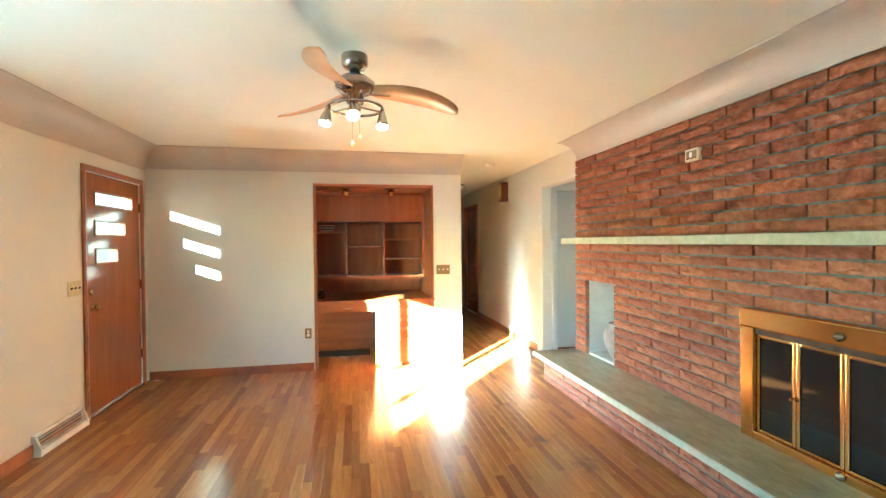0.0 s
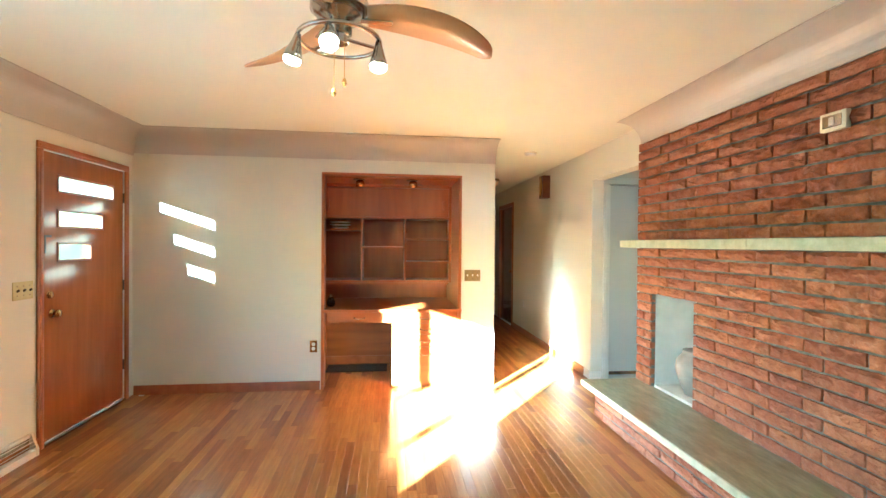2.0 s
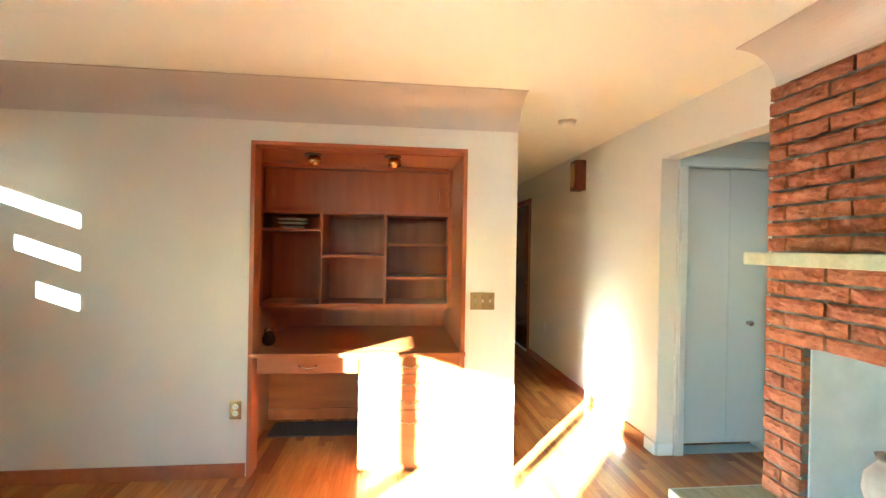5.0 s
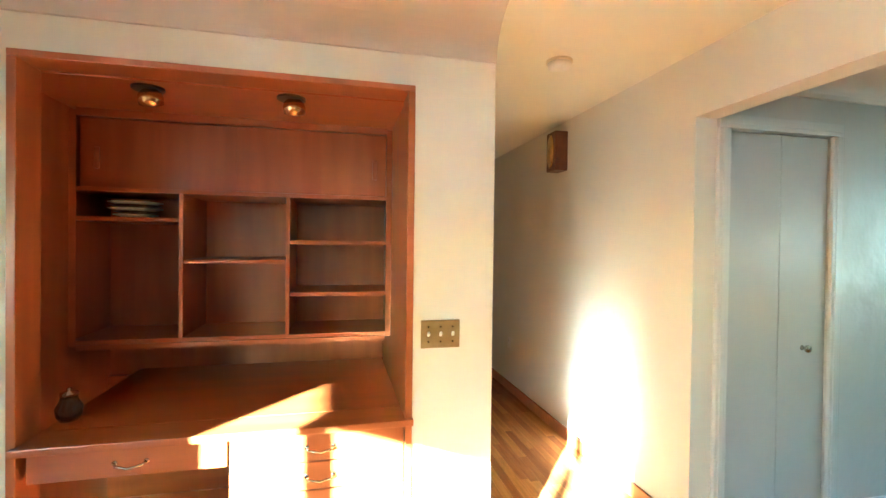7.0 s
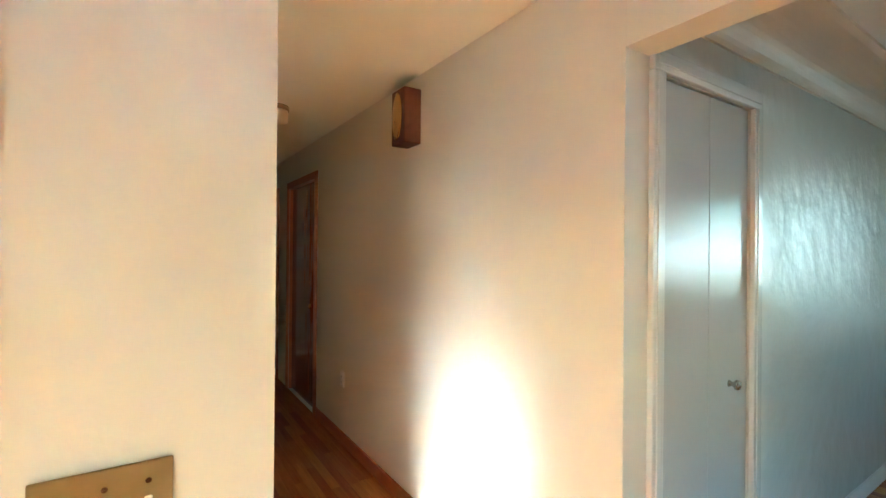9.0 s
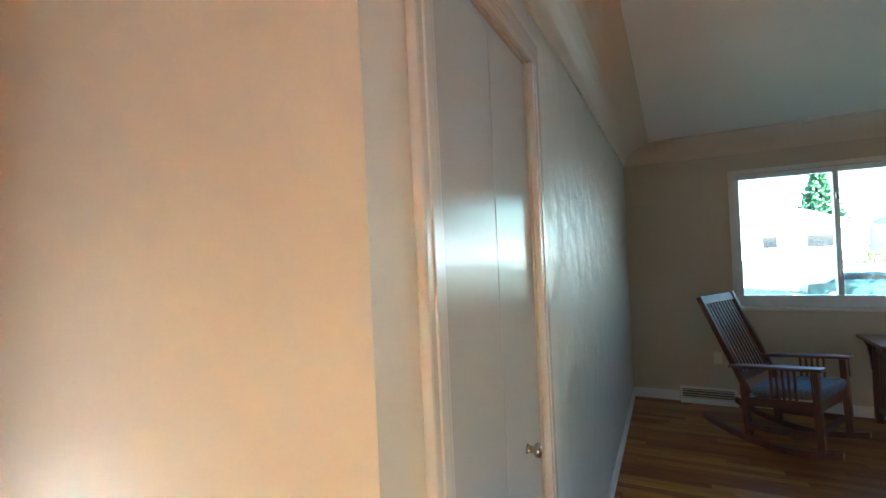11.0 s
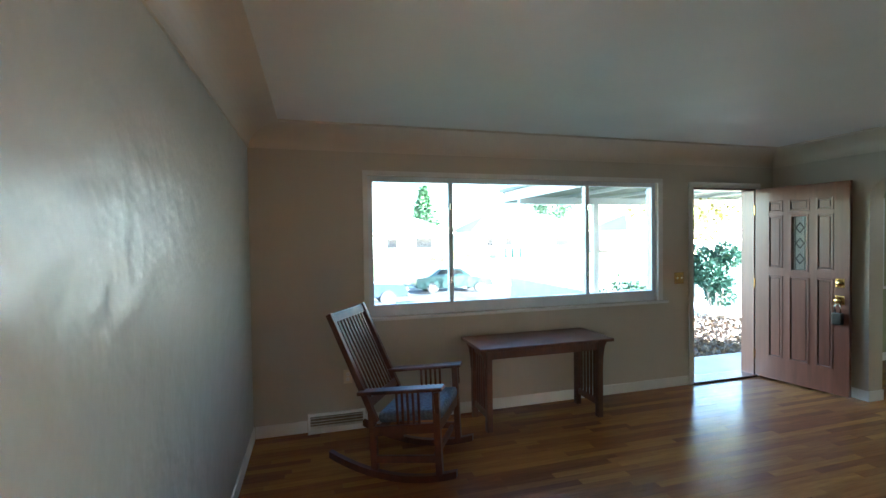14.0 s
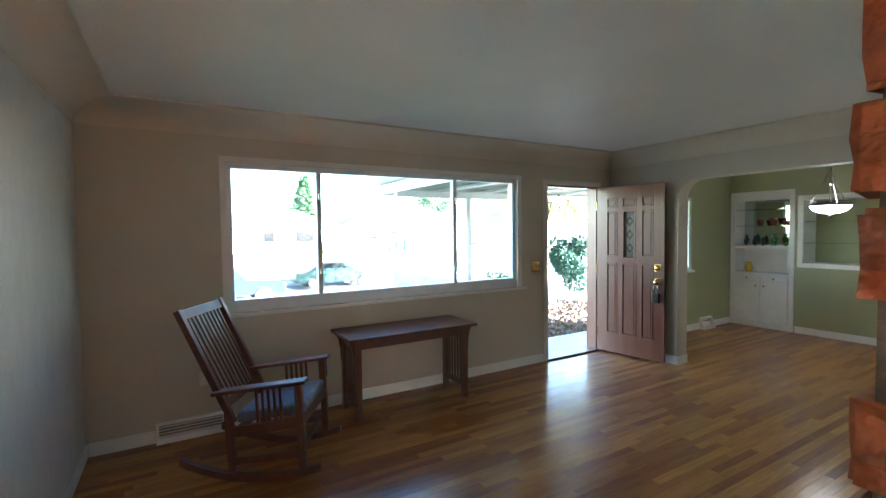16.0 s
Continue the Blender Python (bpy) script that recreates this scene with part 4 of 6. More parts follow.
casing("door_frame_hall", "x", HX - 0.016, HX - 0.0005, 7.93, 8.80, 2.09, 0.065, M["trim_wood"], "red stained door casing in the hall")
casing("door_frame_hall_far", "x", HX - 0.016, HX - 0.0005, 9.30, 10.1, 2.09, 0.065, M["trim_wood"], "red stained door casing far down the hall")
casing("door_frame_hall_west", "x", 1.2205, 1.237, 6.10, 6.95, 2.06, 0.07, M["trim_wood"], "red stained door casing in the hall")
for nm, x0, y0, y1 in (("door_hall", HX + 0.03, 7.935, 8.795), ("door_hall_far", HX + 0.06, 9.305, 10.095), ("door_hall_west", 1.13, 6.105, 6.945)):
    d = thing(nm, "closed red stained flush door in the hall", "door", (x0, y0, 0))
    tagged(d, kind="structure")
    part("leaf", box(B(), 0, 0.04, 0, y1 - y0, 0.012, 2.055 if "west" in nm else 2.085, bevel=0.002), M["door_wood"], d)
    part("door_knob", lathe(B(), [(0, 0), (0.025, 0.002), (0.012, 0.01), (0.012, 0.03), (0.027, 0.045), (0.02, 0.06), (0, 0.064)], 16, Matrix.Translation((0.04 if "west" in nm else 0.0, 0.07, 0.95)) @ Matrix.Rotation(math.pi / 2 if "west" in nm else -math.pi / 2, 4, "Y")), M["brass"], d, "", True)
for nm, x0, x1, y0, y1, top in (("trim_jamb_hall", HX + 0.0005, HX + 0.13, 7.93, 8.80, 2.09), ("trim_jamb_hall_far", HX + 0.0005, HX + 0.13, 9.30, 10.1, 2.09), ("trim_jamb_hall_west", 1.1, 1.2195, 6.10, 6.95, 2.06)):
    bb = boxed(x0, x1, y0 + 0.0005, y0 + 0.0045, 0.0, top - 0.005)
    box(bb, x0, x1, y1 - 0.0045, y1 - 0.0005, 0.0, top - 0.005)
    box(bb, x0, x1, y0 + 0.0005, y1 - 0.0005, top - 0.0045, top - 0.0005)
    structure(nm, bb, M["trim_wood"], "red stained door jamb lining in the hall")
ph = thing("wall_thermostat", "white wall control with a cream box below on the hall wall", "wall control", (1.2205, 5.93, 1.24), 90)
part("upper_case", box(B(), -0.03, 0.03, -0.042, 0, 0.0, 0.12, bevel=0.008), M["white_plastic"], ph)
part("lower_case", box(B(), -0.05, 0.05, -0.075, 0, -0.165, -0.055, bevel=0.008), M["plastic"], ph)


# ---- living room ----
casing("door_frame_closet", "y", CY - 0.022, CY - 0.0005, 2.485, 3.14, 2.065, 0.072, M["trim_satin"], "white moulded closet door casing")
cd = thing("door_closet", "closed white bifold closet door with a round knob", "door", (0, 0, 0))
tagged(cd, kind="structure")
for x0, x1 in ((2.488, 2.8235), (2.8265, 3.137)):
    part("leaf", box(B(), x0, x1, CY + 0.006, CY + 0.036, 0.075, 2.058, bevel=0.002), M["satin_door"], cd)
part("door_knob", lathe(B(), [(0, 0), (0.014, 0.002), (0.009, 0.008), (0.009, 0.018), (0.020, 0.028), (0.018, 0.04), (0, 0.045)], 18, Matrix.Translation((2.985, CY + 0.006, 0.945)) @ Matrix.Rotation(math.pi / 2, 4, "X")), M["chrome"], cd, "shiny metal knob", True)
base_run("baseboard_closet", 3.213, WX - 0.014, CY - 0.013, CY - 0.0005, 0.095, M["white"], "white painted baseboard")
base_run("baseboard_street_a", WX - 0.013, WX - 0.0005, 4.44, CY - 0.014, 0.095, M["white"], "white painted baseboard")
base_run("baseboard_street_b", WX - 0.013, WX - 0.0005, FD[1] + 0.065, 3.975, 0.095, M["white"], "white painted baseboard")
bb = box(B(), AX1 - 0.0125, WX - 0.001, AY + 0.0005, AY + 0.013, 0, 0.095, bevel=0.004)
box(bb, AX1 - 0.013, AX1 - 0.0005, AY - 0.18, AY, 0, 0.095, bevel=0.004)
structure("baseboard_arch", bb, M["white"], "white painted baseboard round the arch end")
base_run("baseboard_dining_street", WX - 0.026, WX - 0.0125, -3.285, AY - 0.19, 0.095, M["white"], "white painted baseboard in the dining room")
base_run("baseboard_dining", BRICK_X1, 5.69, -3.2995, -3.286, 0.095, M["white"], "white painted baseboard in the dining room")
register("floor_register", "white heat register in the dining room corner", WX - 0.0135, -2.72, -2.42, "-x", M["white"], 0.17, 0.09)

# picture window
pw_ = thing("window_picture", "wide white vinyl picture window in three lights", "window", (0, 0, 0))
tagged(pw_, kind="structure")
Y0, Y1, Z0, Z1 = PIC
bb = B()
for a in ((Y0 - 0.044, Y1 + 0.044, Z1, Z1 + 0.044), (Y0 - 0.044, Y1 + 0.044, Z0 - 0.099, Z0), (Y0 - 0.044, Y0, Z0, Z1), (Y1, Y1 + 0.044, Z0, Z1)):
    box(bb, WX + 0.02, WX + 0.10, *a, bevel=0.004)
part("window_frame", bb, M["vinyl"], pw_)
for y in (1.835, 3.205):
    m_ = part("mullion", box(B(), WX + 0.025, WX + 0.085, y - 0.020, y + 0.020, Z0 + 0.001, Z1 - 0.001, bevel=0.004), M["vinyl"], pw_)
    for z in (1.18, 1.82):
        part("latch", box(B(), WX + 0.006, WX + 0.0245, y - 0.009, y + 0.009, z - 0.03, z + 0.03, bevel=0.004), M["chrome"], m_)
for y0, y1 in ((Y0 + 0.0005, 1.8145), (1.8555, 3.1845), (3.2255, Y1 - 0.0005)):
    part("pane", boxed(WX + 0.055, WX + 0.0555, y0, y1, Z0 + 0.0005, Z1 - 0.0005), M["dimming_glass"], pw_)
bb = B()
for a in ((Y0 - 0.105, Y0 - 0.046, Z0 - 0.098, Z1 + 0.045), (Y1 + 0.046, Y1 + 0.085, Z0 - 0.098, Z1 + 0.045), (Y0 - 0.105, Y1 + 0.085, Z1 + 0.0455, Z1 + 0.085)):
    box(bb, WX - 0.014, WX - 0.0005, *a, bevel=0.003)
part("casing", bb, M["living_trim"], pw_)
part("window_sill", box(B(), WX - 0.045, WX + 0.019, Y0 - 0.15, Y1 + 0.12, Z0 - 0.125, Z0 - 0.1, bevel=0.006), M["living_trim"], pw_)
wall_plate("light_switch", "double brass switch plate beside the front door", (WX, 0.79, 1.105), "-x", 0.115, 0.115, M["brass"], 2)
wall_plate("wall_outlet", "ivory outlet plate low on the beige wall", (WX, 4.115, 0.42), "-x", 0.070, 0.112, M["plastic"], 0, 2)

# front door
casing("door_frame_front", "x", WX - 0.016, WX - 0.0005, FD[0], FD[1], 2.03, 0.055, M["living_trim"], "beige painted front door casing")
bb = B()
for a in ((FD[0] + 0.0005, FD[0] + 0.02, 0.021, 2.029), (FD[1] - 0.02, FD[1] - 0.0005, 0.021, 2.029)):
    box(bb, WX + 0.001, WX + 0.149, *a)
box(bb, WX + 0.001, WX + 0.149, FD[0] + 0.021, FD[1] - 0.021, 2.01, 2.029)
structure("trim_front_jamb", bb, M["front_door"], "red-brown door jamb")
structure("door_sill_front", box(B(), WX - 0.03, WX + 0.18, FD[0], FD[1], 0.0, 0.02, bevel=0.005), M["front_door"], "red-brown wooden threshold")
fd = thing("door_front", "open red-brown panelled front door with a leaded glass light", "door", (WX - 0.012, FD[0] + 0.012, 0.0), 189.5)
tagged(fd, kind="structure")
FW, FH = 0.815, 2.0
P = [(0.13, 0.255), (0.325, 0.49), (0.56, 0.685)]
holes = []
for a, c in P:
    holes += [(a, c, 1.775, 1.875), (a, c, 0.26, 1.10)]
holes += [(P[0][0], P[0][1], 1.20, 1.72), (P[2][0], P[2][1], 1.20, 1.72), (P[1][0], P[1][1], 1.16, 1.73)]
part("leaf", wall_boxes(B(), "y", 0.0, 0.042, 0, FW, 0.022, 0.022 + FH, holes), M["front_door"], fd)
for a, c, z0, z1 in holes:
    if z0 == 1.16:
        continue
    bb = B()
    box(bb, a, c, 0.014, 0.028, z0, z1)
    for y in (0.006, 0.036):
        box(bb, a + 0.022, c - 0.022, y - 0.004, y + 0.004, z0 + 0.022, z1 - 0.022, bevel=0.0035)
    for e0, e1 in ((a - 0.008, a + 0.010), (c - 0.010, c + 0.008)):
        box(bb, e0, e1, -0.005, 0.047, z0 - 0.008, z1 + 0.008, bevel=0.004)
    for e0, e1 in ((z0 - 0.008, z0 + 0.010), (z1 - 0.010, z1 + 0.008)):
        box(bb, a + 0.0102, c - 0.0102, -0.005, 0.047, e0, e1, bevel=0.004)
    part("panel", bb, M["front_door"], fd)
a, c, z0, z1 = 0.325, 0.49, 1.16, 1.73
bb = B()
for q in ((a, a + 0.02, z0, z1), (c - 0.02, c, z0, z1), (a + 0.02, c - 0.02, z0, z0 + 0.02), (a + 0.02, c - 0.02, z1 - 0.02, z1)):
    box(bb, q[0], q[1], -0.006, 0.048, q[2], q[3], bevel=0.003)
lf = part("light_frame", bb, M["front_door"], fd)
part("pane", boxed(a + 0.021, c - 0.021, 0.019, 0.023, z0 + 0.021, z1 - 0.021), M["frosted"], lf, "textured leaded glass")
bb = B()
xm = (a + c) / 2
for i in range(3):
    zc = z0 + 0.13 + i * 0.155
    d = 0.05
    for p, q in (((xm, zc - d), (xm + 0.035, zc)), ((xm + 0.035, zc), (xm, zc + d)), ((xm, zc + d), (xm - 0.035, zc)), ((xm - 0.035, zc), (xm, zc - d))):
        beam(bb, (p[0], 0.021, p[1]), (q[0], 0.021, q[1]), 0.004, 0.012, 0)
for x in (a + 0.04, c - 0.04):
    beam(bb, (x, 0.021, z0 + 0.02), (x, 0.021, z1 - 0.02), 0.004, 0.012, 0)
part("leading", bb, M["dark_metal"], lf, "dark lead cames")
for z, r, d, nm in ((1.075, 0.030, 0.03, "deadbolt"), (0.915, 0.030, 0.06, "door_knob")):
    bb = B()
    for s in (-1, 1):
        lathe(bb, [(0, 0), (r * 1.05, 0), (r * 1.05, 0.005), (r * 0.42, 0.010), (r * 0.42, d * 0.45), (r, d * 0.65), (r * 0.85, d * 0.95), (0, d)], 20, Matrix.Translation((FW - 0.07, 0.042 if s > 0 else 0.0, z)) @ Matrix.Rotation(-s * math.pi / 2, 4, "X"))
    part(nm, bb, M["brass"], fd, "polished brass", True)
    part("escutcheon", box(B(), FW - 0.105, FW - 0.035, -0.004, 0.046, z - 0.042, z + 0.042, bevel=0.003), M["brass"], fd, "polished brass plate")
for z in (0.25, 1.02, 1.80):
    part("hinge", tube(B(), (-0.006, 0.0, z - 0.05), (-0.006, 0.0, z + 0.05), 0.007, seg=8), M["brass"], fd)
lb = thing("key_lockbox", "grey key lockbox hanging from the front door knob", "lockbox", (WX - 0.012, FD[0] + 0.012, 0.0), 189.5)
part("shackle", sweep(B(), [(FW - 0.07, -0.035, 0.90), (FW - 0.095, -0.04, 0.86), (FW - 0.09, -0.04, 0.80)], 0.005), M["chrome"], lb, "", True)
part("shackle_leg", sweep(B(), [(FW - 0.07, -0.035, 0.90), (FW - 0.05, -0.04, 0.86), (FW - 0.05, -0.04, 0.80)], 0.005), M["chrome"], lb, "", True)
part("case", box(B(), FW - 0.11, FW - 0.035, -0.065, -0.015, 0.69, 0.80, bevel=0.008), M["dark_metal"], lb)


# rocking chair: local -y is its front; it leans back at rest
rc = thing("rocking_chair", "dark mission oak rocking chair with slatted back and blue-grey seat", "rocking chair", (5.838, 3.692, 0.0), -30.5)
for s in (-1, 1):
    x = s * 0.262
    bb = B()
    sec = []
    for i in range(17):
        y = -0.33 + 0.86 * i / 16
        p = Vector((x, y, 0.022 + 0.46 * (y - 0.06) ** 2))
        sec.append([bb.verts.new(p + Vector((dx, 0, dz))) for dx, dz in ((-0.019, -0.0215), (0.019, -0.0215), (0.019, 0.0215), (-0.019, 0.0215))])
    for u, v in zip(sec, sec[1:]):
        for k in range(4):
            bb.faces.new((u[k], u[(k + 1) % 4], v[(k + 1) % 4], v[k]))
    bb.faces.new(sec[0])
    bb.faces.new(sec[-1])
    part("rocker", bb, M["furniture"], rc)
    part("front_leg", beam(B(), (x, -0.222, 0.070), (x, -0.200, 0.596), 0.042, 0.042, 0.004), M["furniture"], rc)
    part("back_post", beam(B(), (x * 0.95, 0.215, 0.045), (x * 0.95, 0.235, 0.42), 0.040, 0.045, 0.004), M["furniture"], rc)
    part("back_upright", beam(B(), (x * 0.95, 0.205, 0.36), (x * 0.95, 0.528, 1.050), 0.036, 0.040, 0.004), M["furniture"], rc)
    part("side_rail", beam(B(), (x, -0.19, 0.365), (x, 0.21, 0.305), 0.024, 0.06, 0.003), M["furniture"], rc)
    part("low_side_rail", beam(B(), (x, -0.20, 0.17), (x, 0.20, 0.125), 0.022, 0.045, 0.003), M["furniture"], rc)
    part("arm", beam(B(), (x, -0.250, 0.620), (x, 0.315, 0.548), 0.088, 0.024, 0.007), M["furniture"], rc)
    part("corbel", beam(B(), (x + s * 0.030, -0.215, 0.47), (x + s * 0.034, -0.208, 0.597), 0.018, 0.03, 0.004), M["furniture"], rc)
    for i in range(5):
        y = -0.085 + i * 0.036
        part("arm_slat", beam(B(), (x, y - 0.008, 0.37 - 0.13 * y), (x, y, 0.586 - 0.127 * y), 0.010, 0.016, 0.002), M["furniture"], rc)
for z, y, h, nm in ((1.018, 0.513, 0.062, "crest_rail"), (0.47, 0.256, 0.055, "back_rail")):
    part(nm, beam(B(), (-0.231, y, z), (0.231, y, z), h, 0.024, 0.004, up=(0, 1, -0.47)), M["furniture"], rc)
for i in range(9):
    x = -0.184 + i * 0.046
    part("back_slat", beam(B(), (x, 0.264, 0.485), (x, 0.500, 0.992), 0.017, 0.010, 0.002, up=(0, 1, 0)), M["furniture"], rc)
for y, z, h in ((-0.210, 0.365, 0.07), (0.20, 0.29, 0.05), (-0.18, 0.16, 0.04)):
    part("cross_rail", beam(B(), (-0.240, y, z), (0.240, y, z), 0.022, h, 0.003), M["furniture"], rc)
bb = box(B(), -0.238, 0.238, -0.23, 0.20, -0.035, 0.035, bevel=0.028)
bmesh.ops.transform(bb, matrix=pose(0, 0, 0.405, -8), verts=bb.verts)
part("seat", bb, M["seat_cloth"], rc, "blue-grey woven seat cushion", True)

# mission table against the window wall
tb = thing("console_table", "dark mission oak console table with slatted ends", "table", (6.305, 2.545, 0.0))
part("tabletop", box(B(), -0.245, 0.245, -0.60, 0.60, 0.655, 0.682, bevel=0.005), M["furniture"], tb)
for sx in (-1, 1):
    for sy in (-1, 1):
        part("leg", beam(B(), (sx * 0.165, sy * 0.505, 0.0), (sx * 0.165, sy * 0.505, 0.6545), 0.048, 0.048, 0.004), M["furniture"], tb)
        bb = B()
        out = [(0.03, 0.6545), (0.085, 0.6545), (0.055, 0.60), (0.042, 0.52), (0.036, 0.42), (0.03, 0.42)]
        v0 = [bb.verts.new((sx * 0.165 - 0.011, sy * (0.505 + d - 0.004), z)) for d, z in out]
        v1 = [bb.verts.new((sx * 0.165 + 0.011, sy * (0.505 + d - 0.004), z)) for d, z in out]
        bb.faces.new(v0)
        bb.faces.new(v1[::-1])
        for i in range(len(out)):
            j = (i + 1) % len(out)
            bb.faces.new((v0[i], v0[j], v1[j], v1[i]))
        part("corbel", bb, M["furniture"], tb)
    part("apron", boxed(sx * 0.165 - 0.011, sx * 0.165 + 0.011, -0.48, 0.48, 0.575, 0.6545, bevel=0.002), M["furniture"], tb)
for sy in (-1, 1):
    for z, h in ((0.61, 0.085), (0.12, 0.05)):
        part("end_rail", beam(B(), (-0.14, sy * 0.505, z), (0.14, sy * 0.505, z), 0.022, h, 0.003), M["furniture"], tb)
    for i in range(5):
        x = -0.096 + i * 0.048
        part("end_slat", boxed(x - 0.012, x + 0.012, sy * 0.505 - 0.006, sy * 0.505 + 0.006, 0.145, 0.5675, bevel=0.002), M["furniture"], tb)

# ---- dining room ----
ht = thing("china_hutch", "white built-in china hutch with mirrored glass shelves", "hutch", (0, 0, 0))
HF = -3.2995
HX0, HX1 = 5.705, 6.560
bb = B()
for x0, x1, z0, z1 in ((HX0, HX0 + 0.065, 0.0, 2.05), (HX1 - 0.065, HX1, 0.0, 2.05), (HX0 + 0.065, HX1 - 0.065, 1.91, 2.05), (HX0 + 0.065, HX1 - 0.065, 0.0, 0.10), (HX0 + 0.065, HX1 - 0.065, 1.19, 1.235), (HX0 + 0.065, HX1 - 0.065, 0.79, 0.825)):
    box(bb, x0, x1, HF, HF + 0.022, z0, z1, bevel=0.003)
part("face_frame", bb, M["white"], ht)
bb = B()
box(bb, 5.735, 5.755, -3.62, -3.305, 0.1, 2.0)
box(bb, 6.515, 6.535, -3.62, -3.305, 0.1, 2.0)
box(bb, 5.756, 6.514, -3.62, -3.305, 1.98, 2.0)
box(bb, 5.756, 6.514, -3.62, -3.60, 0.1, 1.19)
part("carcass", bb, M["white"], ht)
part("mirror_back", boxed(5.756, 6.514, -3.615, -3.605, 1.24, 1.979), M["mirror"], ht, "silvered mirror back")
part("counter", boxed(5.756, 6.514, -3.6, HF - 0.001, 0.79, 0.82), M["white"], ht)
part("upper_floor", boxed(5.756, 6.514, -3.604, HF - 0.001, 1.20, 1.232), M["white"], ht)
for z in (1.53, 1.78):
    part("glass_shelf", boxed(5.757, 6.513, -3.60, -3.36, z, z + 0.006), M["shelf_glass"], ht, "clear glass shelf")
for x0, x1 in ((HX0 + 0.07, (HX0 + HX1) / 2 - 0.003), ((HX0 + HX1) / 2 + 0.003, HX1 - 0.07)):
    d = part("drawer", box(B(), x0, x1, HF, HF + 0.026, 0.705, 0.785, bevel=0.003), M["white"], ht)
    part("knob", lathe(B(), [(0, 0), (0.010, 0.004), (0.013, 0.016), (0, 0.022)], 14, Matrix.Translation(((x0 + x1) / 2, HF + 0.026, 0.745)) @ Matrix.Rotation(-math.pi / 2, 4, "X")), M["brass"], d, "", True)
    d = part("door", box(B(), x0, x1, HF, HF + 0.026, 0.105, 0.70, bevel=0.003), M["white"], ht)
    kx = x1 - 0.05 if x0 < 6.0 else x0 + 0.05
    part("knob", lathe(B(), [(0, 0), (0.010, 0.004), (0.013, 0.016), (0, 0.022)], 14, Matrix.Translation((kx, HF + 0.026, 0.63)) @ Matrix.Rotation(-math.pi / 2, 4, "X")), M["brass"], d, "", True)


def pottery(name, label, cat, at, prof, mat):
    t = thing(name, label, cat, at)
    part("body", lathe(B(), prof, 20), mat, t, "", True)
    return t


def bowl_profile(r, h):
    return [(0, 0), (r * 0.5, 0), (r * 0.55, h * 0.08), (r * 0.9, h * 0.6), (r, h), (r * 0.93, h), (r * 0.82, h * 0.6), (r * 0.45, h * 0.2), (0, h * 0.15)]


def vase_profile(r, h):
    return [(0, 0), (r * 0.6, 0), (r * 0.62, h * 0.04), (r, h * 0.38), (r * 0.85, h * 0.62), (r * 0.45, h * 0.84), (r * 0.7, h), (r * 0.62, h), (r * 0.38, h * 0.84), (r * 0.75, h * 0.6), (0, h * 0.08)]


pottery("yellow_jar", "round yellow glazed jar in the hutch", "jar", (6.36, -3.42, 0.8205), vase_profile(0.055, 0.15), M["yellow_glaze"])
for x, y, r, h, m, z, nm in ((6.22, -3.46, 0.06, 0.10, "red_glaze", 1.5365, "bowl"), (6.05, -3.46, 0.07, 0.13, "red_glaze", 1.5365, "bowl"), (5.88, -3.47, 0.08, 0.08, "red_glaze", 1.5365, "bowl")):
    pottery(nm, "dark red glazed bowl on a glass shelf", "bowl", (x, y, z), bowl_profile(r * 0.8, h * 0.85), M[m])
for x, r, h, m, lab in ((6.40, 0.05, 0.19, "blue_glass", "blue glass vase in the hutch"), (6.28, 0.045, 0.17, "blue_glass", "blue glass vase in the hutch"), (6.17, 0.035, 0.15, "dark_metal", "dark metal pitcher in the hutch"), (6.02, 0.06, 0.21, "green_glass", "green fluted glass vase in the hutch"), (5.87, 0.04, 0.08, "green_glass", "small green glass dish in the hutch")):
    pottery("vase", lab, "vase", (x, -3.43, 1.2325), vase_profile(r * 0.8, h * 0.85), M[m])

ps = thing("wall_niche_shelves", "white framed display opening with glass shelves in the green wall", "display niche", (0, 0, 0))
bb = B()
for x0, x1, z0, z1 in ((4.50, 4.57, 0.94, 1.95), (5.61, 5.67, 0.94, 1.95), (4.5705, 5.6095, 1.88, 1.95), (4.5705, 5.6095, 0.94, 1.0)):
    box(bb, x0, x1, HF, HF + 0.02, z0, z1, bevel=0.003)
part("face_frame", bb, M["white"], ps)
bb = B()
box(bb, 4.552, 4.570, -3.70, -3.305, 0.985, 1.895)
box(bb, 5.61, 5.628, -3.70, -3.305, 0.985, 1.895)
box(bb, 4.571, 5.609, -3.70, -3.305, 1.88, 1.895)
box(bb, 4.571, 5.609, -3.70, -3.305, 0.985, 1.0)
part("lining", bb, M["white"], ps)
part("back", boxed(4.552, 5.628, -3.72, -3.701, 0.985, 1.895), M["green_wall"], ps, "olive green back")
part("door_edge", boxed(4.86, 4.93, -3.70, -3.69, 1.0, 1.88), M["furniture"], ps, "dark upright at the back")
for z in (1.28, 1.58):
    part("glass_shelf", boxed(4.572, 5.608, -3.69, -3.33, z, z + 0.006), M["shelf_glass"], ps, "clear glass shelf")

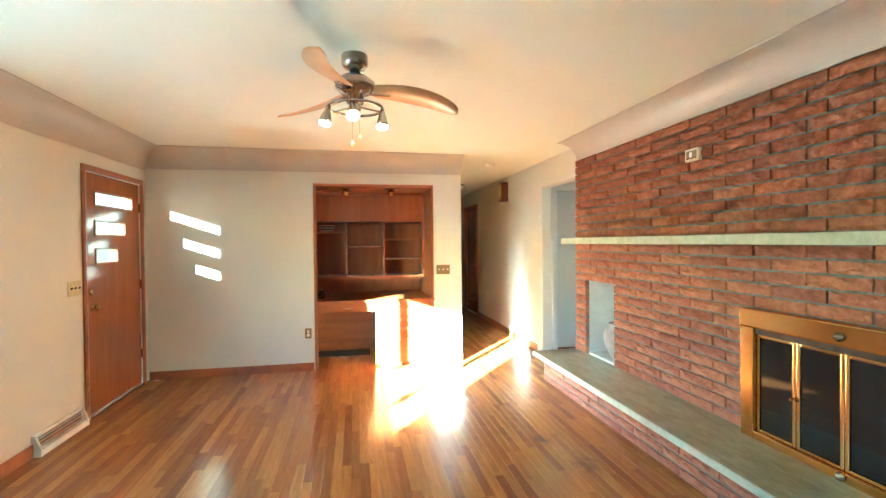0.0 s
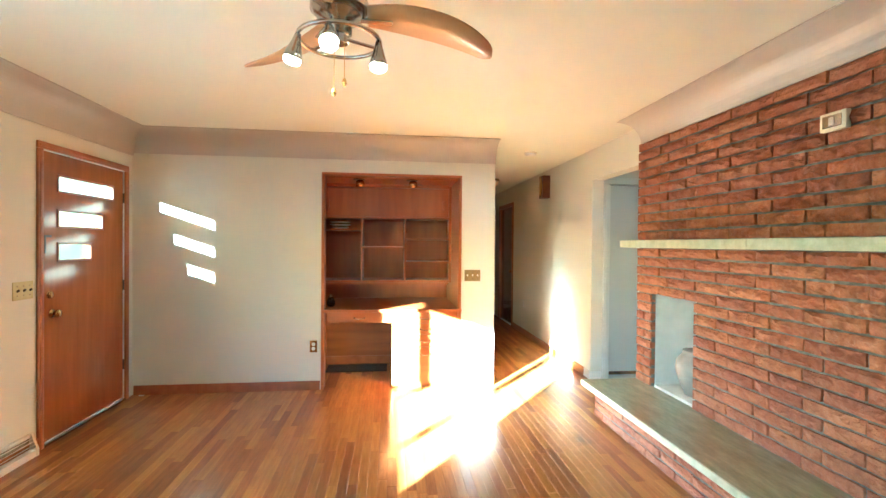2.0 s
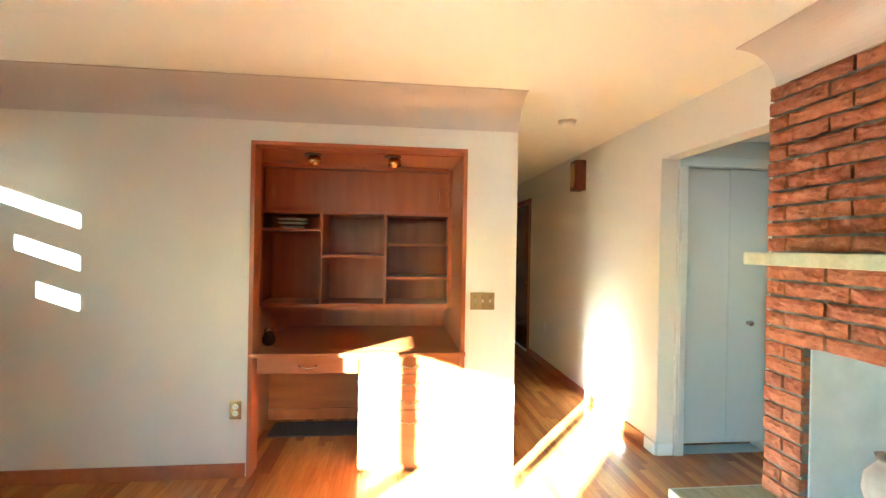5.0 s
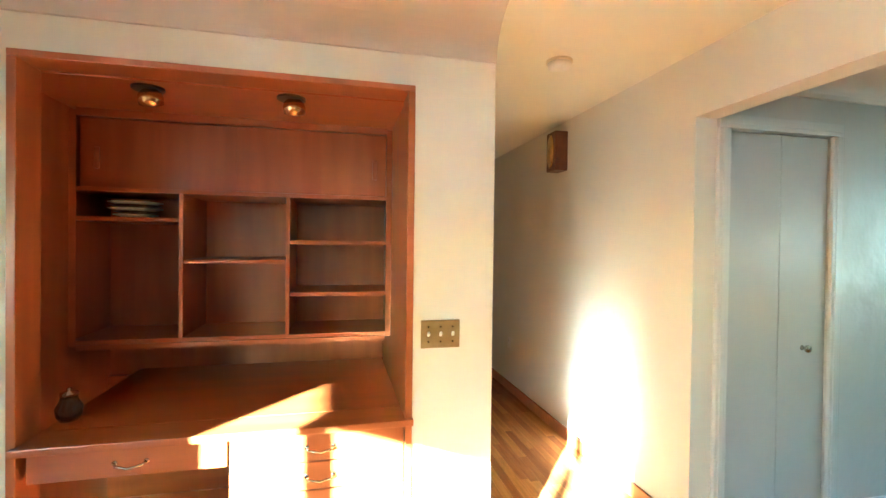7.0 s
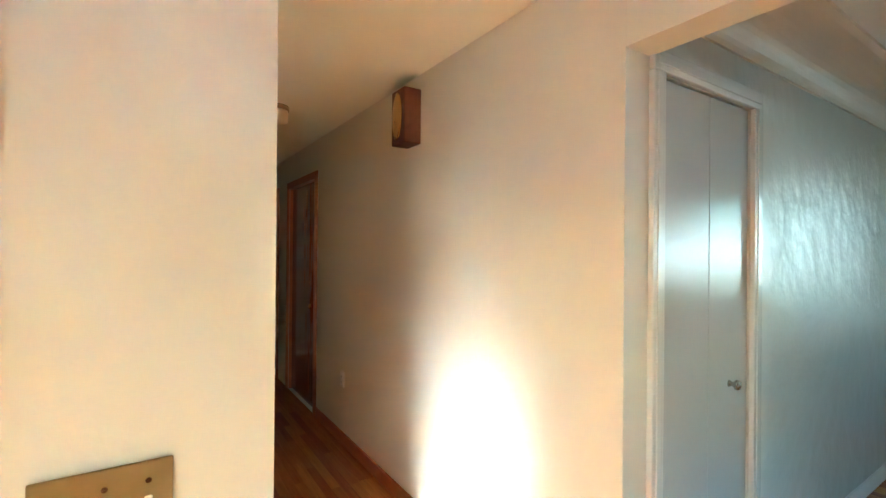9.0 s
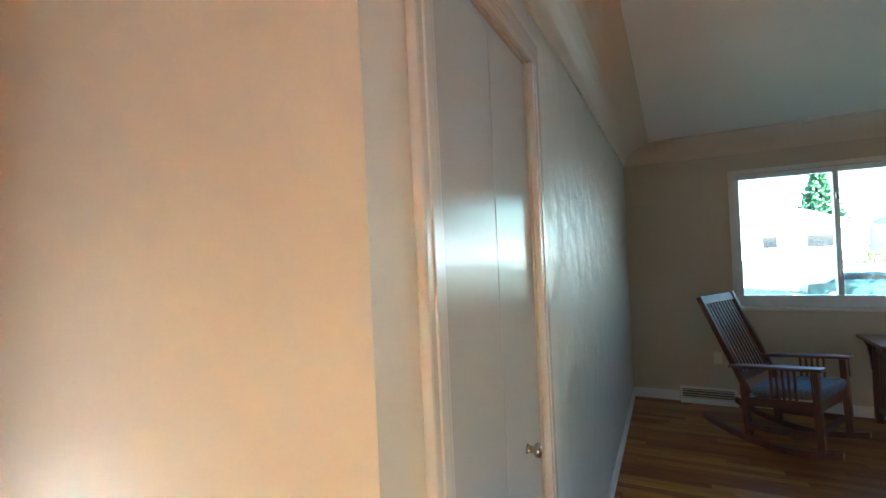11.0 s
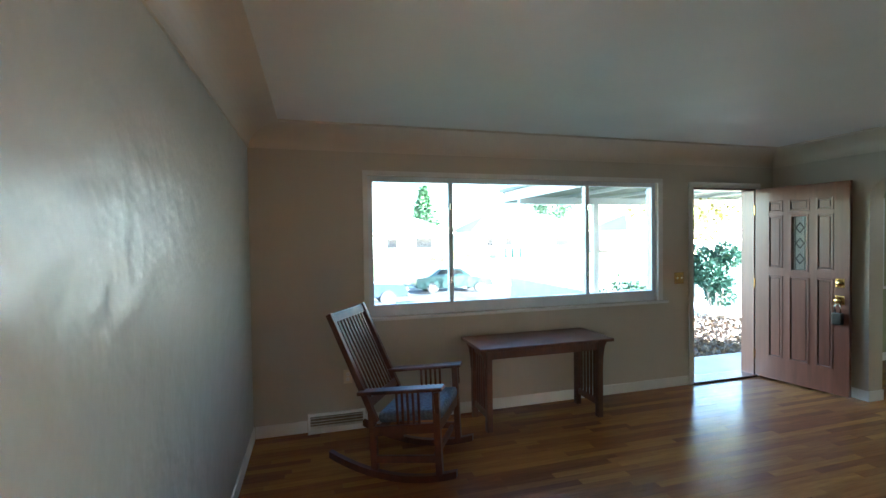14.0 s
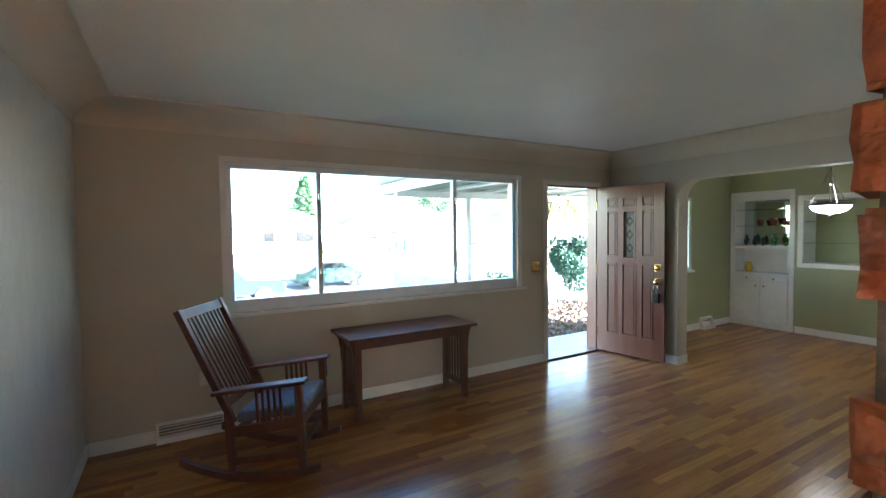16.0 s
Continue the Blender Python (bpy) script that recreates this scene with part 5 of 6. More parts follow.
pd = thing("pendant_lamp", "lit frosted bowl pendant lamp hung from three rods", "pendant lamp", (4.87, -2.0, 0.0))
part("canopy", lathe(B(), [(0, ZC), (0.06, ZC), (0.055, ZC - 0.02), (0.015, ZC - 0.035), (0, ZC - 0.035)], 24), M["chrome"], pd, "", True)
part("stem", tube(B(), (0, 0, 1.66), (0, 0, ZC - 0.034), 0.007, seg=10), M["chrome"], pd)
part("hub", lathe(B(), [(0, 2.02), (0.018, 2.01), (0.022, 1.99), (0.012, 1.97), (0, 1.965)], 16), M["chrome"], pd, "", True)
part("rim", ring(B(), (0, 0, 1.755), 0.186, 0.013), M["dark_metal"], pd, "dark metal rim", True)
part("bowl", lathe(B(), [(0.183, 1.757), (0.175, 1.72), (0.14, 1.685), (0.08, 1.66), (0, 1.652), (0, 1.658), (0.078, 1.666), (0.136, 1.69), (0.17, 1.722), (0.177, 1.757)], 36), M["bowl"], pd, "glowing frosted glass bowl", True)
part("finial", lathe(B(), [(0, 1.652), (0.02, 1.648), (0.012, 1.63), (0.016, 1.615), (0, 1.60)], 14), M["chrome"], pd, "", True)
for a in (30, 150, 270):
    part("rod", sweep(B(), [(0.01 * math.cos(radians(a)), 0.01 * math.sin(radians(a)), 2.16), (0.07 * math.cos(radians(a)), 0.07 * math.sin(radians(a)), 1.98), (0.184 * math.cos(radians(a)), 0.184 * math.sin(radians(a)), 1.765)], 0.004), M["chrome"], pd)
wd = thing("window_dining", "white framed dining room window", "window", (0, 0, 0))
tagged(wd, kind="structure")
bb = B()
for a in ((-2.189, -2.13, 0.90, 1.95), (-1.36, -1.301, 0.90, 1.95), (-2.1295, -1.3605, 0.90, 0.95), (-2.1295, -1.3605, 1.90, 1.95)):
    box(bb, WX - 0.03, WX + 0.10, *a, bevel=0.003)
part("window_frame", bb, M["vinyl"], wd)
part("pane", boxed(WX + 0.05, WX + 0.0505, -2.1295, -1.3605, 0.951, 1.899), M["dimming_glass"], wd)
part("window_sill", box(B(), WX - 0.06, WX - 0.012, -2.23, -1.26, 0.87, 0.899, bevel=0.004), M["white"], wd)


# ---- outside ----
PROF = [(-400, -0.25), (7.2, -0.25), (9.5, -0.28), (14, -0.75), (21.2, -1.48), (23.2, -1.50), (23.4, -1.62), (30.0, -1.62), (30.2, -1.50), (33, -1.35), (43, -0.55), (60, -0.40), (900, -0.40)]
bb = B()
cols = [[bb.verts.new((x, y, z)) for y in (-600, -40, 0, 40, 600)] for x, z in PROF]
for u, v in zip(cols, cols[1:]):
    for k in range(4):
        bb.faces.new((u[k], v[k], v[k + 1], u[k + 1]))
structure("ground", bb, M["lawn"], "dry lawn sloping from the house to the street")
structure("road", boxed(23.41, 29.99, -300, 300, -1.70, -1.612), M["asphalt"], "grey asphalt street")
structure("pavement", boxed(21.3, 23.39, -300, 300, -1.70, -1.475), M["concrete"], "concrete pavement with a kerb")
structure("pavement_far", boxed(30.01, 31.8, -300, 300, -1.70, -1.455), M["concrete"], "concrete pavement across the street")
structure("porch_slab", box(B(), WX + 0.16, 7.7, -1.4, 0.95, -0.30, -0.10, bevel=0.01), M["concrete"], "grey concrete porch slab")
structure("walkway", boxed(9.01, 21.2, -5.2, -4.0, -1.6, -0.20), M["concrete"], "concrete garden walk")
structure("garden_bed", boxed(7.71, 10.6, -3.99, 1.6, -0.5, -0.205), M["mulch"], "dark mulched garden bed beside the porch")

# unseen wall added west of the den to hold back low sky light
structure("wall_garden", boxed(-5.85, -5.7, -14, 5.0, -0.3, 1.1), M["siding"], "unseen pale wall added to block low sky from the den window")
# unseen pale slab added to reflect sunlight up through the den window
structure("patio", boxed(-5.69, LX - 0.16, -8, 8, -0.35, -0.2), M["concrete"], "unseen pale concrete slab added to bounce sun into the den")

# porch roof
pr = thing("porch_roof", "white porch roof with beams and a post", "porch roof", (0, 0, 0))
part("deck", boxed(WX + 0.62, 10.0, -4.5, 1.15, 2.262, 2.32), M["soffit"], pr)
part("roof_cover", boxed(WX + 0.61, 10.1, -4.6, 1.25, 2.325, 2.38), M["roofing"], pr)
for i in range(18):
    x = WX + 0.70 + i * 0.155
    part("soffit_board", boxed(x - 0.066, x + 0.066, -4.48, 1.13, 2.244, 2.2615), M["soffit"], pr)
part("header_beam", boxed(9.50, 9.60, -4.45, 1.14, 2.09, 2.1995), M["vinyl"], pr)
for i in range(7):
    y = 1.06 - i * 0.86
    part("rafter", boxed(WX + 0.63, 9.98, y - 0.05, y + 0.05, 2.20, 2.2435), M["vinyl"], pr)
part("fascia", boxed(10.001, 10.04, -4.55, 1.2, 2.14, 2.324), M["vinyl"], pr)
part("fascia", boxed(WX + 0.62, 10.0, 1.1505, 1.19, 2.16, 2.324), M["vinyl"], pr)
for y in (-0.28, -4.2):
    part("post", box(B(), 9.50, 9.60, y - 0.05, y + 0.05, -0.28, 2.0895, bevel=0.006), M["vinyl"], pr)


def leaf_cloud(bm, n, where, size, rng):
    """n small folded leaves at places given by where()."""
    for _ in range(n):
        c, out = where()
        a = Vector((rng.uniform(-1, 1), rng.uniform(-1, 1), rng.uniform(-1, 1))).normalized()
        d = (out + a * 0.9).normalized()
        s = d.orthogonal().normalized()
        s.rotate(Matrix.Rotation(rng.uniform(0, 6.28), 3, d))
        l, w = size * rng.uniform(0.6, 1.4), size * 0.35
        p = [bm.verts.new(c), bm.verts.new(c + d * l * 0.5 + s * w), bm.verts.new(c + d * l), bm.verts.new(c + d * l * 0.5 - s * w)]
        bm.faces.new((p[0], p[1], p[2]))
        bm.faces.new((p[0], p[2], p[3]))


def shrub(name, label, at, r, h, n, mat, size, seed):
    rng = random.Random(seed)
    t = thing(name, label, "shrub", at)
    lumps = [(Vector((rng.uniform(-0.5, 0.5) * r, rng.uniform(-0.5, 0.5) * r, h * rng.uniform(0.25, 0.85))), rng.uniform(0.3, 0.55) * r) for _ in range(16)]

    def where():
        c, q = rng.choice(lumps)
        d = Vector((rng.gauss(0, 1), rng.gauss(0, 1), rng.gauss(0, 1))).normalized()
        return c + Vector((d.x, d.y, d.z * 0.9)) * q * rng.uniform(0.6, 1.05), d
    bm = B()
    for k in range(5):
        a = 1.26 * k
        sweep(bm, [(0.05 * math.cos(a), 0.05 * math.sin(a), 0), (0.3 * r * math.cos(a), 0.3 * r * math.sin(a), h * 0.35), (0.4 * r * math.cos(a), 0.4 * r * math.sin(a), h * 0.75)], 0.02, 0.006, 6)
    part("stems", bm, M["bark"], t)
    bm = B()
    leaf_cloud(bm, n, where, size, rng)
    part("foliage", bm, mat, t)
    return t


def tree(name, label, at, h, crown_r, crown_z, n, mat, size, seed, trunk=0.1, forks=6):
    rng = random.Random(seed)
    t = thing(name, label, "tree", at)
    bm = B()
    sweep(bm, [(0, 0, 0), (0.05, 0.03, h * 0.3), (-0.02, 0.06, h * 0.6), (0.03, 0, h * 0.92)], trunk, trunk * 0.25, 10)
    tips = []
    for k in range(forks):
        a, z = 2.4 * k + rng.uniform(-0.3, 0.3), h * rng.uniform(0.3, 0.75)
        tip = Vector((crown_r * 0.8 * math.cos(a), crown_r * 0.8 * math.sin(a), min(h, z + crown_r * rng.uniform(0.4, 0.9))))
        sweep(bm, [(0, 0, z), tip * 0.5 + Vector((0, 0, z * 0.55)), tip], trunk * 0.45, trunk * 0.08, 6)
        tips += [tip, tip * 0.6 + Vector((0, 0, z * 0.42))]
    part("trunk", bm, M["bark"], t)
    lumps = [(p + Vector((rng.uniform(-1, 1), rng.uniform(-1, 1), rng.uniform(-0.5, 1))) * crown_r * 0.25, crown_r * rng.uniform(0.18, 0.36)) for p in tips for _ in range(3)]

    def where():
        c, q = rng.choice(lumps)
        d = Vector((rng.gauss(0, 1), rng.gauss(0, 1), rng.gauss(0, 1))).normalized()
        return c + d * q * rng.uniform(0.3, 1.0), d
    bm = B()
    leaf_cloud(bm, n, where, size, rng)
    part("crown", bm, mat, t)
    return t


def conifer(name, label, at, h, r, n, seed):
    rng = random.Random(seed)
    t = thing(name, label, "tree", at)
    part("trunk", sweep(B(), [(0, 0, 0), (0.05, 0, h * 0.5), (0, 0, h * 0.96)], 0.2, 0.03, 8), M["bark"], t)

    def where():
        f = rng.random() ** 1.3
        tier = math.floor(f * 14) / 14
        a = rng.choice(range(7)) * 0.9 + tier * 11 + rng.uniform(-0.25, 0.25)
        q = r * (1 - tier) * rng.uniform(0.1, 1.0)
        return Vector((q * math.cos(a), q * math.sin(a), h * (0.15 + 0.85 * tier) - q * 0.25 + rng.uniform(0, 0.3))), Vector((math.cos(a), math.sin(a), -0.2))
    bm = B()
    leaf_cloud(bm, n, where, 0.5, rng)
    part("crown", bm, M["leaf"], t)
    return t


shrub("garden_shrub", "dense dark green juniper shrub by the garden walk", (10.85, -4.27, -0.28), 0.56, 1.70, 11000, M["juniper"], 0.075, 3)
shrub("garden_shrub", "low sparse garden shrub beside the porch", (12.4, -3.2, -0.62), 0.9, 0.9, 900, M["leaf"], 0.09, 4)
tree("small_tree", "thin young tree with sparse yellowing leaves by the porch", (10.05, -2.75, -0.29), 3.4, 1.1, 2.2, 900, M["leaf_yellow"], 0.085, 5, 0.045, 7)
tree("street_tree", "small tree with yellow autumn leaves near the street", (19.5, -12.5, -1.35), 5.5, 2.6, 3.5, 2600, M["leaf_yellow"], 0.2, 6, 0.11, 8)
conifer("conifer_tree", "tall dark conifer beyond the houses", (64.5, -10.5, -0.4), 9.6, 3.6, 3000, 7)
tree("street_tree", "bare leafy tree beyond the far houses", (70, -34, -0.4), 9, 4, 6, 2600, M["leaf"], 0.4, 8, 0.25, 9)
for i in range(9):
    shrub("hedge_shrub", "clipped yellow-green hedge shrub across the street", (43.0, -3.2 - i * 0.95, -0.58), 0.62, 0.95, 420, M["hedge"], 0.13, 20 + i)
shrub("garden_shrub", "dark green round shrub beside the far house", (43.4, -12.6, -0.58), 0.9, 1.5, 700, M["leaf"], 0.13, 40)

# leaf litter by the porch
rng = random.Random(9)
bm = B()
leaf_cloud(bm, 6500, lambda: (Vector((rng.uniform(7.75, 10.58), rng.uniform(-3.95, 1.5) if rng.random() < 0.3 else rng.uniform(-3.9, 0.0), -0.196)), Vector((rng.uniform(-1, 1), rng.uniform(-1, 1), 0.15))), 0.07, rng)
lit = tagged(part("leaf_litter", bm, M["litter"]), "scattered dry brown leaves on the garden bed", kind="stuff")


def wheel(parent, x, y, z, r, w):
    t = part("wheel", lathe(B(), [(r * 0.55, -w / 2), (r * 0.95, -w / 2), (r, -w / 2 + 0.03), (r, w / 2 - 0.03), (r * 0.95, w / 2), (r * 0.55, w / 2)], 24, Matrix.Translation((x, y, z)) @ Matrix.Rotation(math.pi / 2, 4, "Y")), M["tyre"], parent)
    part("rim", lathe(B(), [(0, -w / 2 + 0.01), (r * 0.2, -w / 2), (r * 0.54, -w / 2 + 0.02), (r * 0.54, w / 2 - 0.02), (r * 0.2, w / 2), (0, w / 2 - 0.01)], 20, Matrix.Translation((x, y, z)) @ Matrix.Rotation(math.pi / 2, 4, "Y")), M["vinyl"], t)


def side_shape(outline, x0, x1, taper=0.0):
    """A shape given in side view (y, z), from x0 to x1, its upper part drawn in by taper."""
    bm = B()
    top, low = max(z for _, z in outline), min(z for _, z in outline)
    a = [bm.verts.new((x0 + taper * (z - low) / (top - low), y, z)) for y, z in outline]
    c = [bm.verts.new((x1 - taper * (z - low) / (top - low), y, z)) for y, z in outline]
    bm.faces.new(a)
    bm.faces.new(c[::-1])
    for i in range(len(outline)):
        j = (i + 1) % len(outline)
        bm.faces.new((a[i], a[j], c[j], c[i]))
    bmesh.ops.bevel(bm, geom=list(bm.edges), offset=0.035, segments=2, affect="EDGES")
    return bm


def car(name, label, at, pickup, mat):
    t = thing(name, label, "truck" if pickup else "car", at)
    if pickup:
        body = [(-2.55, 0.45), (2.55, 0.45), (2.6, 0.6), (2.6, 1.12), (-0.75, 1.12), (-2.35, 1.02), (-2.6, 0.85), (-2.6, 0.55)]
        cab = [(-1.0, 1.11), (1.0, 1.11), (0.92, 1.72), (0.75, 1.78), (-0.15, 1.78), (-0.35, 1.72)]
        win_ = [(-0.78, 1.17), (0.80, 1.17), (0.75, 1.64), (-0.25, 1.64)]
        ys, r = (-1.65, 1.65), 0.38
    else:
        body = [(-2.3, 0.32), (2.3, 0.32), (2.35, 0.5), (2.3, 0.92), (1.4, 0.98), (-1.0, 0.95), (-2.2, 0.78), (-2.35, 0.55)]
        cab = [(-1.05, 0.94), (1.65, 0.96), (0.95, 1.38), (0.7, 1.42), (-0.2, 1.42), (-0.4, 1.38)]
        win_ = [(-0.80, 1.0), (1.3, 1.0), (0.85, 1.33), (-0.25, 1.33)]
        ys, r = (-1.45, 1.4), 0.32
    part("body", side_shape(body, -0.9, 0.9, 0.05), mat, t)
    part("cabin", side_shape(cab, -0.84, 0.84, 0.16), mat, t)
    part("side_window", side_shape(win_, -0.79, 0.79, 0.0), M["smoked"], t)
    for y in ys:
        for x in (-0.82, 0.82):
            wheel(t, x, y, r, r, 0.22)
    for x in (-0.65, 0.65):
        part("headlight", box(B(), x - 0.16, x + 0.16, -2.625 if pickup else -2.37, -2.55 if pickup else -2.28, 0.72 if pickup else 0.6, 0.86 if pickup else 0.72, bevel=0.02), M["vinyl"], t)
    part("bumper", box(B(), -0.88, 0.88, -2.70 if pickup else -2.42, -2.56 if pickup else -2.3, 0.42, 0.58, bevel=0.03), M["chrome"], t)
    return t


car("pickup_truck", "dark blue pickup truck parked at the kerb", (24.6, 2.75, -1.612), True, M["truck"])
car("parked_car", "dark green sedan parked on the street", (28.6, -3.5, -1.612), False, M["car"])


def house(name, label, at, w, d, h, rise, wallm, wins, turn=0.0):
    """A house: front at local -x, w along y."""
    t = thing(name, label, "house", at, turn)
    part("wall", boxed(0, d, -w / 2, w / 2, 0, h), wallm, t)
    bm = B()
    e = 0.5
    v = [bm.verts.new(p) for p in ((-e, -w / 2 - e, h), (d + e, -w / 2 - e, h), (d + e, w / 2 + e, h), (-e, w / 2 + e, h), (d / 2, -w / 2 + d * 0.35, h + rise), (d / 2, w / 2 - d * 0.35, h + rise))]
    for f in ((0, 1, 4), (1, 2, 5, 4), (2, 3, 5), (3, 0, 4, 5), (3, 2, 1, 0)):
        bm.faces.new([v[i] for i in f])
    part("roof", bm, M["roofing"], t)
    part("fascia", boxed(-e - 0.02, -e + 0.02, -w / 2 - e, w / 2 + e, h - 0.16, h + 0.02), M["vinyl"], t)
    for y, z, ww, hh in wins:
        wd_ = part("window", boxed(-0.03, -0.001, y - ww / 2, y + ww / 2, z, z + hh), M["vinyl"], t)
        part("pane", boxed(-0.035, -0.0305, y - ww / 2 + 0.07, y + ww / 2 - 0.07, z + 0.07, z + hh - 0.07), M["smoked"], wd_)
    part("door", boxed(-0.04, -0.001, -w * 0.12 - 0.5, -w * 0.12 + 0.5, 0, 2.1), M["front_door"], t)
    return t


house("ranch_house", "long low ranch house with a grey roof across the street", (50, 2.0, -0.5), 24, 9, 2.7, 1.9, M["siding"], [(-9, 1.0, 2.0, 1.2), (-5.5, 1.0, 1.2, 1.2), (3, 0.8, 2.6, 1.4), (8, 1.0, 1.6, 1.2)])
house("siding_house", "pale house with lap siding across the street", (52, -21.0, -0.45), 15, 9, 2.8, 2.2, M["siding"], [(5.6, 1.0, 1.0, 1.1), (3.2, 1.0, 1.0, 1.1), (-4, 0.9, 2.0, 1.3)])
house("brick_house", "pink brick house with a grey roof further along the street", (50, -44.0, -0.45), 22, 9, 2.8, 2.2, M["far_brick"], [(7, 1.0, 2.0, 1.2), (0, 1.0, 2.0, 1.2), (-6, 0.9, 1.6, 1.3)])
for y in (-15.2, -16.0, -16.9):
    t = thing("wheelie_bin", "teal plastic wheeled bin beside the far house", "bin", (46.5, y, -0.53), 0, "bins across the street")
    bm = B()
    a = [bm.verts.new((sx * 0.24, sy * 0.24, 0.0)) for sx, sy in ((-1, -1), (1, -1), (1, 1), (-1, 1))]
    c = [bm.verts.new((sx * 0.31, sy * 0.31, 1.0)) for sx, sy in ((-1, -1), (1, -1), (1, 1), (-1, 1))]
    bm.faces.new(a[::-1])
    bm.faces.new(c)
    for i in range(4):
        bm.faces.new((a[i], a[(i + 1) % 4], c[(i + 1) % 4], c[i]))
    part("body", bm, M["bin"], t)
    part("lid", box(B(), -0.34, 0.34, -0.33, 0.33, 1.001, 1.06, bevel=0.02), M["bin"], t)

# ---- brickwork ----
CORE = BX + 0.020
bb = wall_boxes(B(), "x", CORE, 2.70, BACK, BRICK_END - 0.014, 0.0, 2.262, [(FP0 + 0.086, FP1 - 0.086, 0.302, 0.894), (NI[0] - 0.010, NI[1] + 0.010, 0.0, NI[3] + 0.014)])
box(bb, 2.70, BRICK_X1 - 0.014, BRICK_END - 0.25, BRICK_END - 0.014, 0.0, ZC)
box(bb, HX, 2.70, BACK, BRICK_END - 0.062, 2.2625, ZC)
box(bb, CORE, 2.70, NI[0] - 0.010, NI[1] + 0.010, 0.0, 0.297)
wall_brick = structure("wall_brick", bb, M["mortar"], "red rough-faced brick chimney wall with grey joints")


def brick_data(seed):
    """A rough-faced brick: unit length along y, unit height along z, face towards -x; back open."""
    rng_ = random.Random(seed)
    ny, nz = 5, 3
    verts, faces = [], []
    for i in range(ny + 1):
        for k in range(nz + 1):
            edge = i in (0, ny) or k in (0, nz)
            verts.append(((0.005 + rng_.uniform(0, 0.004) if edge else rng_.uniform(-0.007, 0.004)), i / ny - 0.5 + (0 if i in (0, ny) else rng_.uniform(-0.05, 0.05)) + (rng_.uniform(-0.006, 0.006) if i in (0, ny) else 0), k / nz - 0.5 + (rng_.uniform(-0.05, 0.05))))
    q = lambda i, k: i * (nz + 1) + k
    for i in range(ny):
        for k in range(nz):
            faces.append((q(i, k), q(i, k + 1), q(i + 1, k + 1), q(i + 1, k)))
    rim = [q(i, 0) for i in range(ny + 1)] + [q(ny, k) for k in range(1, nz + 1)] + [q(i, nz) for i in range(ny - 1, -1, -1)] + [q(0, k) for k in range(nz - 1, 0, -1)]
    n0 = len(verts)
    for v in rim:
        verts.append((0.05, verts[v][1], verts[v][2]))
    for i in range(len(rim)):
        j = (i + 1) % len(rim)
        faces.append((rim[i], rim[j], n0 + j, n0 + i))
    return verts, faces


VAR = [brick_data(100 + i) for i in range(8)]
BMESH = []
for vv, ff in VAR:
    me = bpy.data.meshes.new("brick")
    me.from_pydata(vv, [], ff)
    me.materials.append(M["brick"])
    me.update()
    BMESH.append(me)


def course(z, y0, y1, shift, holes):
    """The bricks of one course: (middle, length) along y, cut at the holes."""
    out = []
    y = y1 - shift
    marks = [y1]
    while y > y0:
        marks.append(y)
        y -= 0.305
    marks.append(y0)
    for hi, lo in zip(marks, marks[1:]):
        segs = [(lo, hi)]
        for a, c in holes:
            segs = [s for l, h in segs for s in ((l, min(h, a)), (max(l, c), h)) if s[1] - s[0] > 0.03]
        out += [((l + h) / 2, h - l - 0.012) for l, h in segs]
    return out


rng = random.Random(21)
bricks = []      # matrix, variant, nearness along the plan
levels = [(0.302 + 0.0732 * i, 0.0732) for i in range(15)] + [(1.460 + 0.0727 * i, 0.0727) for i in range(11)]
for n, (z, hgt) in enumerate(levels):
    holes = []
    if z < 1.02:
        holes.append((FP0 + 0.002, FP1 - 0.002))
    if z + hgt < NI[3] + 0.03:
        holes.append((NI[0] - 0.004, NI[1] + 0.004))
    for y, ln in course(z, BACK, BRICK_END, 0.305 if n % 2 == 0 else 0.105, holes):
        m = Matrix.Translation((BX + rng.uniform(-0.004, 0.004), y, z + hgt / 2)) @ pose(0, 0, 0, 0, 0, rng.uniform(-0.6, 0.6)) @ Matrix.Diagonal((1, ln, hgt - 0.013, 1))
        bricks.append((m, rng.randrange(8), -y))
    # the end of the chimney wall
    ends = ((BX + 0.006, BX + 0.30), (BX + 0.31, BRICK_X1 - 0.004)) if n % 2 else ((BX + 0.006, BX + 0.10), (BX + 0.11, BX + 0.40), (BX + 0.41, BRICK_X1 - 0.004))
    for a, c in ends:
        m = Matrix.Translation(((a + c) / 2, BRICK_END + rng.uniform(-0.006, 0.010), z + hgt / 2)) @ pose(0, 0, 0, 0, 0, -90) @ Matrix.Diagonal((1, c - a - 0.004, hgt - 0.013, 1))
        bricks.append((m, rng.randrange(8), -9))
    m = Matrix.Translation((BRICK_X1 + rng.uniform(-0.004, 0.008), BRICK_END - 0.125, z + hgt / 2)) @ pose(0, 0, 0, 0, 0, 180) @ Matrix.Diagonal((1, 0.235, hgt - 0.013, 1))
    bricks.append((m, rng.randrange(8), -8))
    # returns of the wood niche
    if z + hgt < NI[3]:
        for y, turn in ((NI[1] + 0.001, 90), (NI[0] - 0.001, -90)):
            m = Matrix.Translation((BX + 0.026, y, z + hgt / 2)) @ pose(0, 0, 0, 0, 0, turn if turn == 90 else -90) @ Matrix.Diagonal((0.4, 0.045, hgt - 0.013, 1))
            if turn == -90:
                bricks.append((m, rng.randrange(8), -7))
